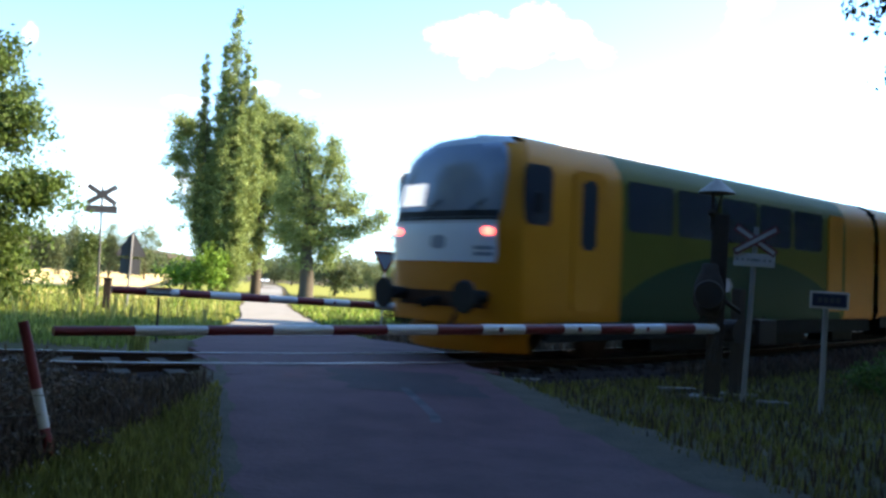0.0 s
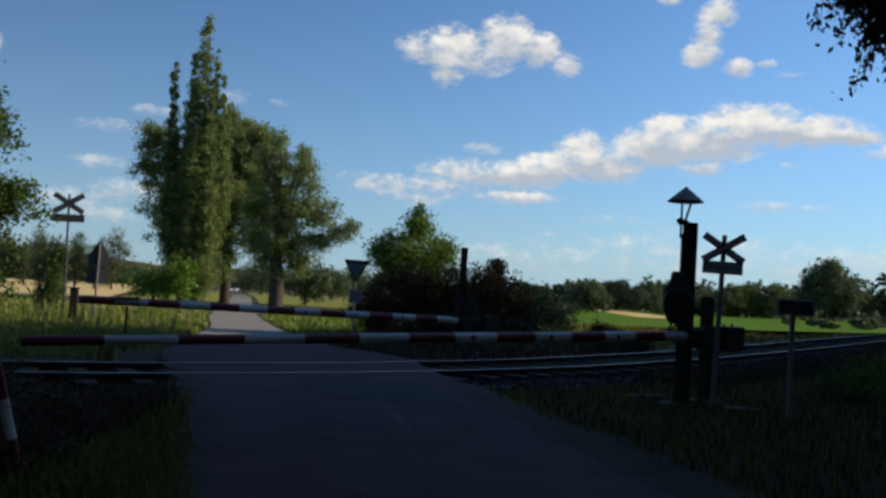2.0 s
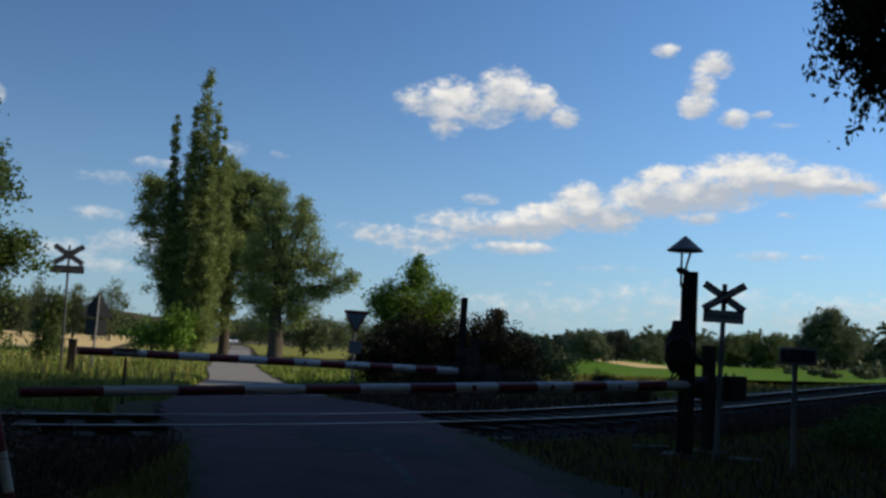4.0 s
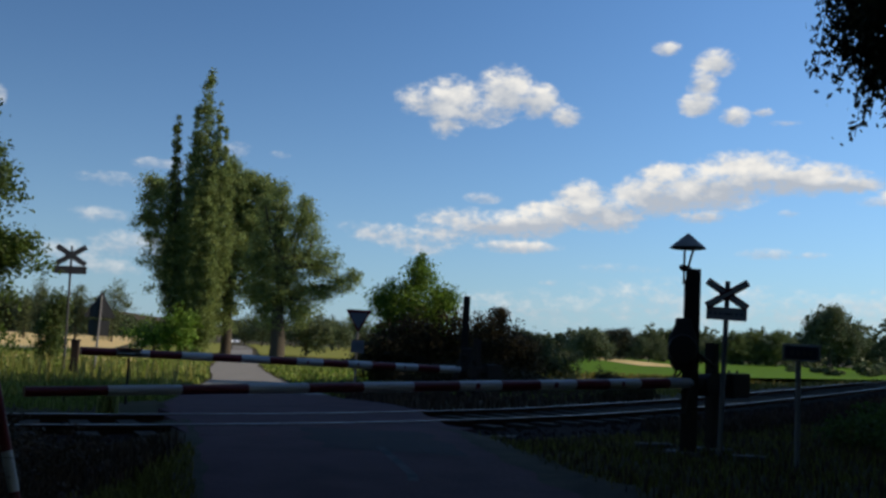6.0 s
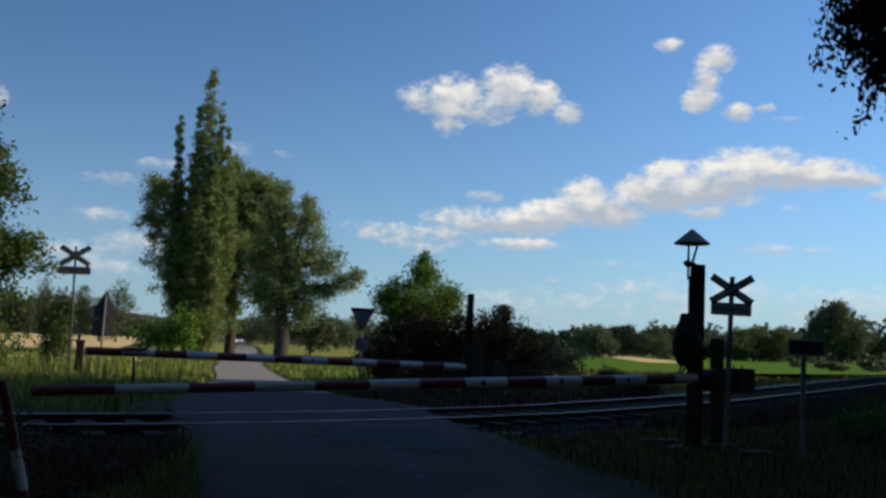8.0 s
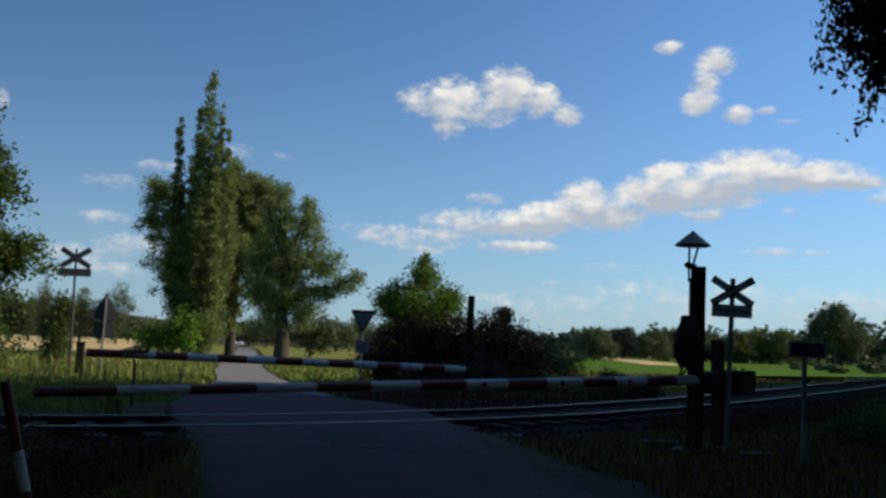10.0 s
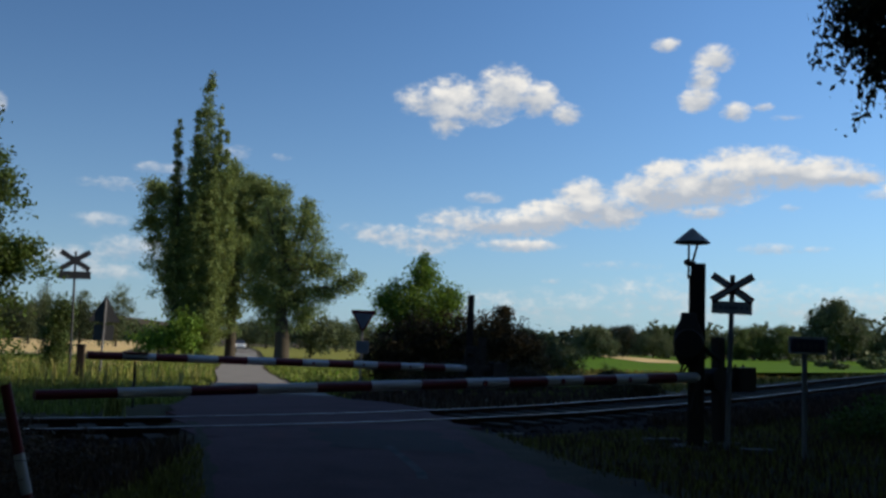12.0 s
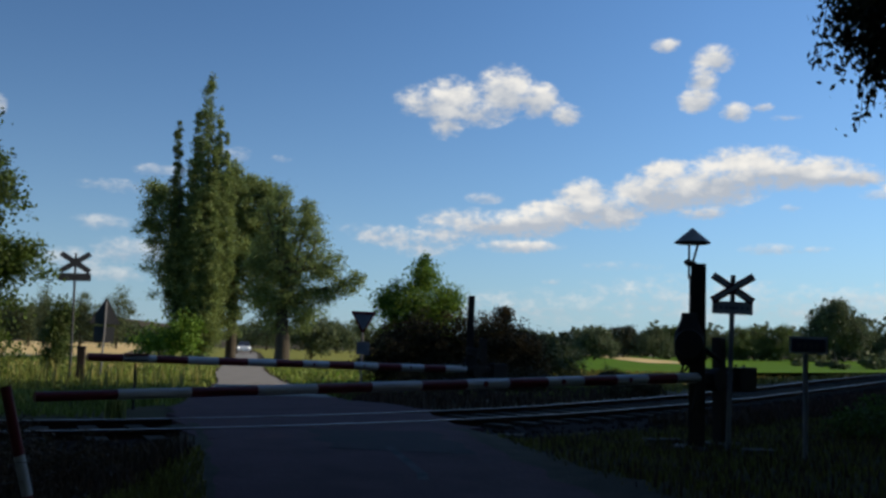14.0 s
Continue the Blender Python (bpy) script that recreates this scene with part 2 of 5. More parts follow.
M["grass_blade"] = leaf_material("grass_blade", (0.165, 0.15, 0.03), (0.125, 0.1, 0.027))
M["weed_blade"] = leaf_material("weed_blade", (0.19, 0.23, 0.045), (0.11, 0.14, 0.03))
M["dry_grass"] = leaf_material("dry_grass", (0.3, 0.27, 0.08), (0.18, 0.2, 0.05))
M["bramble"] = leaf_material("bramble", (0.065, 0.045, 0.025), (0.075, 0.036, 0.03))
M["orange"] = material("orange", (0.48, 0.16, 0.004), 0.55, grain=0.15, scale=2, second=(0.33, 0.1, 0.004), stain=0.4, sheen=0.2)
M["panel_grey"] = material("panel_grey", (0.55, 0.6, 0.66), 0.35, grain=0.1, scale=2, stain=0.2)
M["train_roof"] = material("train_roof", (0.075, 0.072, 0.055), 0.8, grain=0.3, scale=2, stain=0.5, sheen=0.12)
M["brow_grey"] = material("brow_grey", (0.3, 0.32, 0.33), 0.5, grain=0.3, scale=2, stain=0.3)
M["under"] = material("under", (0.016, 0.014, 0.013), 0.9, grain=0.5, scale=4, stain=0.5, sheen=0.08)
M["rubber"] = material("rubber", (0.016, 0.016, 0.017), 0.75, grain=0.3, scale=5, stain=0.3, sheen=0.2)
M["glass_dark"] = material("glass_dark", (0.03, 0.035, 0.045), 0.08, grain=0.1, scale=1, stain=0.1)
# sky reflected in the windscreen, laid in as pale blue mottling
M["glass_front"] = material("glass_front", (0.15, 0.19, 0.25), 0.08, grain=0.1, scale=0.7, second=(0.05, 0.06, 0.08), stain=0.7, sheen=0.5)
M["tail_red"] = material("tail_red", (1.0, 0.09, 0.07), 0.3, emit=1.6)
M["logo_blue"] = material("logo_blue", (0.16, 0.2, 0.27), 0.4)
# faint glow in place of the light that the white board reflects
M["glowing_board"] = material("glowing_board", (0.85, 0.87, 0.86), 0.4, emit=0.15)
M["car_white"] = material("car_white", (0.75, 0.75, 0.74), 0.3, stain=0.1)
M["lamp_white"] = material("lamp_white", (1, 0.97, 0.9), 0.3, emit=1.5)


def livery():
    """Side paint of the carriages: yellow-green above, a dark green hill below, in the coach's own metres."""
    m = material("livery", (0.085, 0.08, 0.009), 0.6, grain=0.15, scale=2, stain=0.25, sheen=0.12)
    nt = m.node_tree
    b = nt.nodes["Principled BSDF"]
    top = b.inputs["Base Color"].links[0].from_socket
    co, sep = nt.nodes.new("ShaderNodeTexCoord"), nt.nodes.new("ShaderNodeSeparateXYZ")
    nt.links.new(co.outputs["Object"], sep.inputs[0])

    def op(kind, a, v):
        n = nt.nodes.new("ShaderNodeMath")
        n.operation = kind
        nt.links.new(a, n.inputs[0])
        if isinstance(v, (int, float)):
            n.inputs[1].default_value = v
        else:
            nt.links.new(v, n.inputs[1])
        return n.outputs[0]

    u = op("MULTIPLY", op("SUBTRACT", sep.outputs[1], 7.2), 1 / 4.9)
    v = op("MULTIPLY", op("SUBTRACT", sep.outputs[2], 0.25), 1 / 1.66)
    inside = op("LESS_THAN", op("ADD", op("MULTIPLY", u, u), op("MULTIPLY", v, v)), 1.0)
    mix = nt.nodes.new("ShaderNodeMix")
    mix.data_type = "RGBA"
    nt.links.new(inside, mix.inputs["Factor"])
    nt.links.new(top, mix.inputs["A"])
    mix.inputs["B"].default_value = (0.006, 0.03, 0.015, 1)
    nt.links.new(mix.outputs["Result"], b.inputs["Base Color"])
    return m


M["livery"] = livery()


# ---- building helpers ----
def part(name, bm, mat, parent, label=""):
    """One mesh object from a bmesh, under a thing or a part."""
    me = bpy.data.meshes.new(name)
    bm.normal_update()
    bm.to_mesh(me)
    bm.free()
    me.materials.append(mat)
    ob = new(name, me)
    if parent is not None:
        ob.parent = parent
    return tagged(ob, label)


def share(ob, name, parent, m):
    """Another piece on the mesh of ob."""
    o = new(name, ob.data)
    o.parent, o.matrix_basis = parent, m
    return o


def box(bm, c, size, m=None, bevel=0.0):
    r = bmesh.ops.create_cube(bm, size=1)
    vs = r["verts"]
    bmesh.ops.scale(bm, vec=size, verts=vs)
    bmesh.ops.translate(bm, vec=c, verts=vs)
    if bevel:
        es = list({e for v in vs for e in v.link_edges})
        vs = list({v for f in bmesh.ops.bevel(bm, geom=es, offset=bevel, segments=2, affect="EDGES", profile=0.7)["faces"] for v in f.verts} | {v for v in vs if v.is_valid})
    if m is not None:
        bmesh.ops.transform(bm, matrix=m, verts=vs)
    return bm


def rod(bm, p, q, r0, r1=None, seg=10):
    p, q = Vector(p), Vector(q)
    d = q - p
    m = Matrix.Translation((p + q) / 2) @ d.to_track_quat("Z", "Y").to_matrix().to_4x4()
    bmesh.ops.create_cone(bm, cap_ends=True, segments=seg, radius1=r0, radius2=r0 if r1 is None else r1, depth=d.length, matrix=m)
    return bm


def smooth(ob, angle=40):
    ob.data.shade_smooth()
    ob.data.set_sharp_from_angle(angle=radians(angle))
    return ob


def B():
    return bmesh.new()


def empty(name, m, label, category, group="", kind=""):
    e = new(name)
    e.empty_display_size = 0.2
    e.matrix_basis = m
    return tagged(e, label, category, group, kind)


def from_arrays(name, verts, faces, mat):
    me = bpy.data.meshes.new(name)
    me.from_pydata(verts.tolist() if hasattr(verts, "tolist") else verts, [], faces.tolist() if hasattr(faces, "tolist") else faces)
    me.materials.append(mat)
    return me


# ---- the plan: line of the rails, road, heights ----
RAIL_Z = 0.18
S_ = np.arange(-60, 420, 0.25)
HEAD = np.radians(np.interp(S_, [-60, -9, -5, 0, 9, 420], [12, 14, 28, 43, 48, 49]))
TX, TY = np.cumsum(np.cos(HEAD)) * 0.25, np.cumsum(np.sin(HEAD)) * 0.25
I0 = int(np.argmin(abs(S_)))
TX, TY = TX - TX[I0] + 0.45, TY - TY[I0] + 15.0


def on_track(s, side=0.0):
    """Place and heading (radians from +x) on the line, side metres to its far side."""
    hd = float(np.interp(s, S_, HEAD))
    return float(np.interp(s, S_, TX)) - math.sin(hd) * side, float(np.interp(s, S_, TY)) + math.cos(hd) * side, hd


def climb(s):
    """The line rises gently behind the crossing."""
    return np.interp(s, [2, 8, 14, 20, 26, 60], [0, 0.09, 0.23, 0.4, 0.5, 0.7])


def track_near(x, y):
    """Distance from the line's middle and the run of the nearest point on it, with arrays."""
    x, y = np.asarray(x, float), np.asarray(y, float)
    sx, sy, ss = TX[::4], TY[::4], S_[::4]
    d, run = np.full(x.shape, 1e9), np.zeros(x.shape)
    for i in range(len(sx)):
        e = (x - sx[i]) ** 2 + (y - sy[i]) ** 2
        run = np.where(e < d, ss[i], run)
        d = np.minimum(d, e)
    return np.sqrt(d), run


def track_gap(x, y):
    return track_near(x, y)[0]


def road_mid(y):
    return np.interp(y, [-60, 5.5, 11, 20.5, 37.5, 62, 110, 190], [20, 0.42, -1.15, -3.85, -8.2, -13.6, -23.5, -42])


def road_half(y):
    return np.interp(y, [-60, 6, 11, 16, 20.5, 28, 200], [1.8, 1.75, 1.75, 2.2, 1.75, 1.05, 1.2])


def ground_z(x, y):
    """The lie of the land: a low swell that carries the line, level fields, a hill far off."""
    x, y = np.asarray(x, float), np.asarray(y, float)
    near = (abs(y) < 90) & (abs(x) < 90)
    gap, run = track_near(x, y)
    g = np.where(near, gap, 30)
    off = abs(x - road_mid(y)) - road_half(y)
    road = np.clip(1 - off / 0.8, 0, 1)
    crown = np.clip(1 - (g - 1.9) / 5.0, 0, 1)
    crown = crown * crown * (3 - 2 * crown)
    z = road * crown * (RAIL_Z - 0.02) - 0.03
    verge = np.clip(off / 0.7, 0, 1)
    z = z + verge * (0.06 + 0.05 * np.sin(x * 1.7 + y) * np.sin(y * 1.3) * np.clip(12 / (1 + abs(y)), 0, 1)) * np.clip((g - 2.2) / 1.5, 0, 1)
    hill = 46 * np.exp(-((x + 640) / 330) ** 2 - ((y - 1250) / 240) ** 2) + 30 * np.exp(-((x - 700) / 400) ** 2 - ((y - 1300) / 250) ** 2)
    bank = np.clip(1 - (gap - 2.0) / 3.5, 0, 1)
    return z + hill + climb(run) * bank * bank * (3 - 2 * bank)


# ---- ground, fields, road, line ----
def spaced(edge_near, near_step, far):
    a = list(np.arange(0, edge_near, near_step))
    step = near_step
    while a[-1] < far:
        step *= 1.16
        a.append(a[-1] + step)
    a = np.array(a)
    return np.concatenate([-a[:0:-1], a])


def ground():
    gx, gy = spaced(14, 0.35, 2600), spaced(32, 0.4, 2600)
    X, Y = np.meshgrid(gx, gy)
    Z = ground_z(X.ravel(), Y.ravel())
    V = np.stack([X.ravel(), Y.ravel(), Z], 1)
    n, k = len(gx), len(gy)
    i = np.arange(n * (k - 1)).reshape(k - 1, n)[:, :-1].ravel()
    F = np.stack([i, i + 1, i + n + 1, i + n], 1)
    me = from_arrays("ground", V, F, M["soil"])
    me.shade_smooth()
    tagged(new("ground", me), "grassy ground with bare soil, running out to the horizon", "ground", kind="structure")


ground()


def strip(name, mat, ys, left, right, lift, label, category, cross=6, zf=None):
    V, F = [], []
    for y, a, b in zip(ys, left, right):
        for j in range(cross + 1):
            x = a + (b - a) * j / cross
            V.append((x, y))
    A = np.array(V)
    Z = (ground_z(A[:, 0], A[:, 1]) if zf is None else zf(A[:, 0], A[:, 1])) + lift
    for r in range(len(ys) - 1):
        for j in range(cross):
            i = r * (cross + 1) + j
            F.append((i, i + 1, i + cross + 2, i + cross + 1))
    me = from_arrays(name, np.column_stack([A, Z]), F, mat)
    me.shade_smooth()
    return tagged(new(name, me), label, category, kind="structure")


# the lane, with a ragged edge; a paler copy takes over where sun falls
YS = np.concatenate([np.arange(-50, 4, 1.0), np.arange(4, 26, 0.25), np.arange(26, 190, 1.5)])
RAG = np.array([noise.noise(Vector((0, y * 1.6, 0))) for y in YS]) * 0.12
RAG2 = np.array([noise.noise(Vector((7, y * 1.4, 3))) for y in YS]) * 0.16
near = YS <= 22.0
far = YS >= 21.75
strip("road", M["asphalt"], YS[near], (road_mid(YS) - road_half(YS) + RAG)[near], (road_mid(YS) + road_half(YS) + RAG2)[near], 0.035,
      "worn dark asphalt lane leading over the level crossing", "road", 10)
strip("road_beyond", M["sunlit_asphalt"], YS[far], (road_mid(YS) - road_half(YS) + RAG)[far], (road_mid(YS) + road_half(YS) + RAG2)[far], 0.035,
      "asphalt lane running on between the trees, coloured pale for the sun", "road", 6)


# dirt and gravel along the lane's edges, and a tarred repair before the rails
M["shoulder"] = material("shoulder", (0.1, 0.08, 0.06), 0.95, grain=0.7, scale=5, bump=0.8, second=(0.05, 0.042, 0.03), stain=0.7, sheen=0.1)
M["tar"] = material("tar", (0.05, 0.029, 0.033), 0.8, grain=0.5, scale=4, bump=0.5, second=(0.026, 0.021, 0.023), stain=0.6, sheen=0.15)
yr = np.arange(2, 12.6, 0.2)
edge = np.array([noise.noise(Vector((3, y * 1.9, 8))) for y in yr])
strip("gravel_shoulder", M["shoulder"], yr, road_mid(yr) + road_half(yr) - 0.15 + 0.16 * edge, road_mid(yr) + road_half(yr) + 0.42 + 0.2 * edge[::-1], 0.039, "crumbled gravel shoulder beside the lane", "shoulder", 5)
strip("dirt_shoulder", M["shoulder"], yr, road_mid(yr) - road_half(yr) - 0.2 + 0.1 * edge, road_mid(yr) - road_half(yr) + 0.1 + 0.12 * edge[::-1], 0.039, "narrow dirt edge between lane and grass", "shoulder", 4)
yt = np.arange(9.9, 11.9, 0.1)
wob = np.array([noise.noise(Vector((9, y * 2.4, 1))) for y in yt])
strip("tar_patch", M["tar"], yt, road_mid(yt) - 0.35 + 0.25 * wob, road_mid(yt) + 1.25 + 0.2 * wob[::-1], 0.04, "dark tarred repair in the lane before the rails", "road patch", 6)


def field(name, mat, x0, x1, y0, y1, lift, label, lean=0.0):
    ys = np.linspace(y0, y1, 12)
    return strip(name, mat, ys, [x0 + lean * (y - y0) for y in ys], [x1 + lean * (y - y0) for y in ys], lift, label, "field", 8)


field("wheat_field", M["wheat"], -200, -13.0, 40, 47, 0.06, "narrow strip of ripe golden wheat beside the lane", -0.25)
field("wheat_field_beyond", M["wheat"], -420, -21, 57, 330, 0.07, "ripe golden wheat field reaching to the far woods", -0.3)
ys_ = np.arange(25, 60.1, 1.0)
strip("lane_verge", M["meadow"], ys_, road_mid(ys_) - 13 - (ys_ - 25) * 0.1, road_mid(ys_) - road_half(ys_) - 0.25, 0.03, "sunlit grass verge along the lane", "verge", 10)
strip("lane_verge_opposite", M["meadow"], ys_, road_mid(ys_) + road_half(ys_) + 0.25, road_mid(ys_) + 5.5, 0.03, "sunlit grass verge opposite along the lane", "verge", 6)
yl = np.arange(66, 188, 3.0)
strip("meadow_strip", M["pale_meadow"], yl, road_mid(yl) + 1.6, road_mid(yl) + 9 + (yl - 66) * 0.2, 0.05, "pale yellow-green mown meadow behind the trees", "field", 6)
strip("meadow_strip_opposite", M["pale_meadow"], yl, road_mid(yl) - 9, road_mid(yl) - 1.6, 0.05, "pale yellow-green meadow along the lane before the wheat", "field", 6)
field("meadow", M["meadow"], 6.5, 190, 46, 205, 0.06, "bright green meadow in full sun behind the railway", 0.12)
field("stubble_field", M["wheat"], 20, 26, 90, 200, 0.1, "narrow strip of pale stubble beside the meadow", 0.1)


def rail_profile(bm, side, s0, s1, step):
    """One rail: foot, web and head swept along the line."""
    prof = [(-0.062, 0.03), (-0.062, 0.045), (-0.012, 0.06), (-0.01, 0.135), (-0.034, 0.145), (-0.034, 0.176),
            (0.034, 0.176), (0.034, 0.145), (0.01, 0.135), (0.012, 0.06), (0.062, 0.045), (0.062, 0.03)]
    prev = None
    for s in np.arange(s0, s1 + step / 2, step):
        ring = []
        for u, z in prof:
            x, y, _ = on_track(s, side + u)
            ring.append(bm.verts.new((x, y, z + climb(s))))
        if prev:
            for i in range(len(prof)):
                j = (i + 1) % len(prof)
                bm.faces.new((prev[i], ring[i], ring[j], prev[j]))
        prev = ring
    return bm


def railway():
    line = empty("railway_track", Matrix(), "single railway track of rusty rails on dark sleepers and ballast", "railway track")
    for side in (-0.7525, 0.7525):
        r = part("rail", rail_profile(B(), side, -45, 400, 0.75), M["rail_rust"], line, "rusty steel rail with a shining running top")
        bm = B()
        prev = None
        for s in np.arange(-45, 400.1, 0.75):
            ring = [bm.verts.new((*on_track(s, side + u)[:2], z + climb(s))) for u, z in ((-0.016, 0.177), (-0.013, 0.181), (0.013, 0.181), (0.016, 0.177))]
            if prev:
                for i in range(3):
                    bm.faces.new((prev[i], ring[i], ring[i + 1], prev[i + 1]))
            prev = ring
        part("running_surface", bm, M["rail_top"], r)
    # ballast shoulders
    bm = B()
    prev = None
    for s in np.arange(-45, 400.1, 0.5):
        ring = []
        for u, z in ((-2.3, -0.06), (-1.75, 0.035), (-0.9, 0.055), (0, 0.05), (0.9, 0.055), (1.75, 0.035), (2.3, -0.06)):
            x, y, _ = on_track(s, u + 0.08 * noise.noise(Vector((s, u, 0))))
            ring.append(bm.verts.new((x, y, z + climb(s) + 0.03 * noise.noise(Vector((s * 2.1, u * 3, 4))))))
        if prev:
            for i in range(6):
                bm.faces.new((prev[i], ring[i], ring[i + 1], prev[i + 1]))
        prev = ring
    smooth(part("ballast_bed", bm, M["ballast"], line, "dark crushed-stone ballast"), 60)
    # sleepers
    first = None
    for k in range(170):
        s = -14 + k * 0.62
        x, y, hd = on_track(s)
        off = abs(x - float(road_mid(y))) - float(road_half(y))
        if off < 0.2:
            continue
        m = pose(x, y, 0.055 + climb(s), 0, 0, math.degrees(hd) + random.uniform(-1, 1))
        if first is None:
            first = part("sleeper", box(B(), (0, 0, 0), (0.24, 2.5, 0.1), bevel=0.012), M["sleeper"], line)
            first.matrix_basis = m
        else:
            share(first, "sleeper", line, m)
    # loose stones beside the near rail
    rng = np.random.default_rng(5)
    V, F = [], []
    for _ in range(2600):
        s, u = rng.uniform(-9, 24), rng.uniform(-2.2, 1.6)
        x, y, _h = on_track(s, u)
        if abs(x - float(road_mid(y))) < float(road_half(y)) + 0.1:
            continue
        r, c = rng.uniform(0.02, 0.045), len(V)
        for d in ((1, 0, 0), (0, 1, 0), (-1, 0, 0), (0, -1, 0), (0, 0, 0.8), (0, 0, -0.8)):
            V.append((x + d[0] * r * rng.uniform(.7, 1.3), y + d[1] * r * rng.uniform(.7, 1.3), 0.06 + climb(s) + d[2] * r))
        F += [(c + a, c + b, c + t) for a, b in ((0, 1), (1, 2), (2, 3), (3, 0)) for t in (4,)] + [(c + b, c + a, c + 5) for a, b in ((0, 1), (1, 2), (2, 3), (3, 0))]
    st = new("loose_ballast", from_arrays("loose_ballast", V, F, M["ballast"]))
    st.parent = line
    tagged(st, "loose ballast stones", kind="stuff")
    return line


railway()


def crossing_panels():
    """Road surface flush with the rails, in slabs between them."""
    deck = empty("crossing_deck", Matrix(), "dark asphalt and slab deck flush with the rails", "level crossing", kind="structure")
    for a, b in ((-1.9, -0.83), (-0.66, 0.66), (0.83, 1.9)):
        inside = [s for s in np.arange(-12, 6, 0.1) if abs(on_track(s, (a + b) / 2)[0] - float(road_mid(on_track(s, (a + b) / 2)[1]))) < float(road_half(on_track(s, (a + b) / 2)[1])) + 0.1]
        step = (inside[-1] - inside[0]) / 8
        for k in range(8):
            s0, s1 = inside[0] + k * step, inside[0] + (k + 1) * step - 0.012
            bm = B()
            vs = []
            for z in (0.02, 0.166 - 0.004 * (k % 2)):
                for s, u in ((s0, a), (s1, a), (s1, b), (s0, b)):
                    vs.append(bm.verts.new((*on_track(s, u)[:2], z)))
            bm.faces.new(vs[4:])
            for i in range(4):
                j = (i + 1) % 4
                bm.faces.new((vs[i], vs[j], vs[4 + j], vs[4 + i]))
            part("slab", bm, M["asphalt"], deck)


crossing_panels()


def dashes():
    """Worn centre dashes on the lane."""
    for y0, y1 in ((8.3, 10.2), (4.9, 5.55)):
        ys = np.linspace(y0, y1, 7)
        c = np.interp(ys, [5.2, 8.5, 10.3], [-0.28, -0.14, -0.6])
        strip("road_marking", M["line_white"], ys, c - 0.05, c + 0.05, 0.041, "worn white dash painted on the lane", "road marking", 1)


dashes()


# ---- signs ----
def saltire(name, m, width, post_h, cross_z, front, label, lean=0.0):
    """A railway cross on a post with a plate under it; front: painted side towards -y."""
    e = empty(name, m @ pose(0, 0, 0, 0, lean, 0), label, "railway sign")
    k = width
    smooth(part("post", rod(B(), (0, 0, -0.15), (0, 0, post_h), 0.033 * max(1, k * 1.1)), M["steel_grey" if front else "sign_back"], e, "grey steel tube post" if front else "dark steel tube post"))
    L, w = k * 1.06, k * 0.17
    for a, y in ((33, -0.045), (-33, -0.06)):
        rot = pose(0, y, cross_z, 0, a, 0)
        arm = part("arm", box(B(), (0, 0, 0), (L, 0.012, w), rot, bevel=0.004), M["paint_red" if front else "sign_back"], e, "red-edged cross arm" if front else "dark unpainted back of the cross arm")
        if front:
            part("white_field", box(B(), (0, -0.0085, 0), (L * 0.93, 0.004, w * 0.5), rot), M["paint_white"], arm)
    pz = cross_z - k * (0.44 if front else 0.47)
    plate = part("plate", box(B(), (0, -0.045, pz), (k * (0.88 if front else 0.98), 0.01, k * (0.29 if front else 0.25)), bevel=0.003), M["paint_white" if front else "sign_back"], e, "white plate with dark writing" if front else "dark back of a plate")
    if front:
        for i in range(7):
            part("writing_bar", box(B(), (k * (-0.36 + 0.115 * i), -0.0515, pz), (k * 0.06, 0.002, k * 0.06)), M["steel_grey"], plate)
    for z in (cross_z, pz):
        part("clamp", box(B(), (0, -0.02, z), (0.09, 0.06, 0.04), bevel=0.006), M["dark_iron"], e)
    return e


saltire("crossing_sign", pose(3.6, 11.6, 0, 0, 0, -16), 0.56, 2.24, 2.07, True, "railway cross sign with a white plate on a slim grey post", 2.3)
saltire("crossing_sign", pose(-10.93, 26.9, 0, 0, 0, 15), 0.92, 3.78, 3.5, False, "dark-backed railway cross sign on a tall post in the weeds", -0.7)


def name_sign():
    e = empty("track_sign", pose(4.22, 10.7, 0, 0, 0.9, -18), "small dark plate with a pale border on a grey post", "sign")
    smooth(part("post", rod(B(), (0, 0, -0.15), (0, 0, 1.36), 0.032), M["steel_grey"], e))
    plate = part("plate", box(B(), (0.03, -0.04, 1.36), (0.42, 0.014, 0.2), bevel=0.005), M["paint_white"], e, "pale border plate")
    part("field", box(B(), (0.03, -0.0495, 1.36), (0.37, 0.004, 0.15)), M["sign_field"], plate, "dark blue field")
    for i in range(4):
        part("writing_bar", box(B(), (-0.07 + 0.065 * i, -0.053, 1.36), (0.045, 0.002, 0.06)), M["sign_back"], plate)
    part("clamp", box(B(), (0, -0.02, 1.33), (0.08, 0.05, 0.03), bevel=0.005), M["dark_iron"], e)


name_sign()


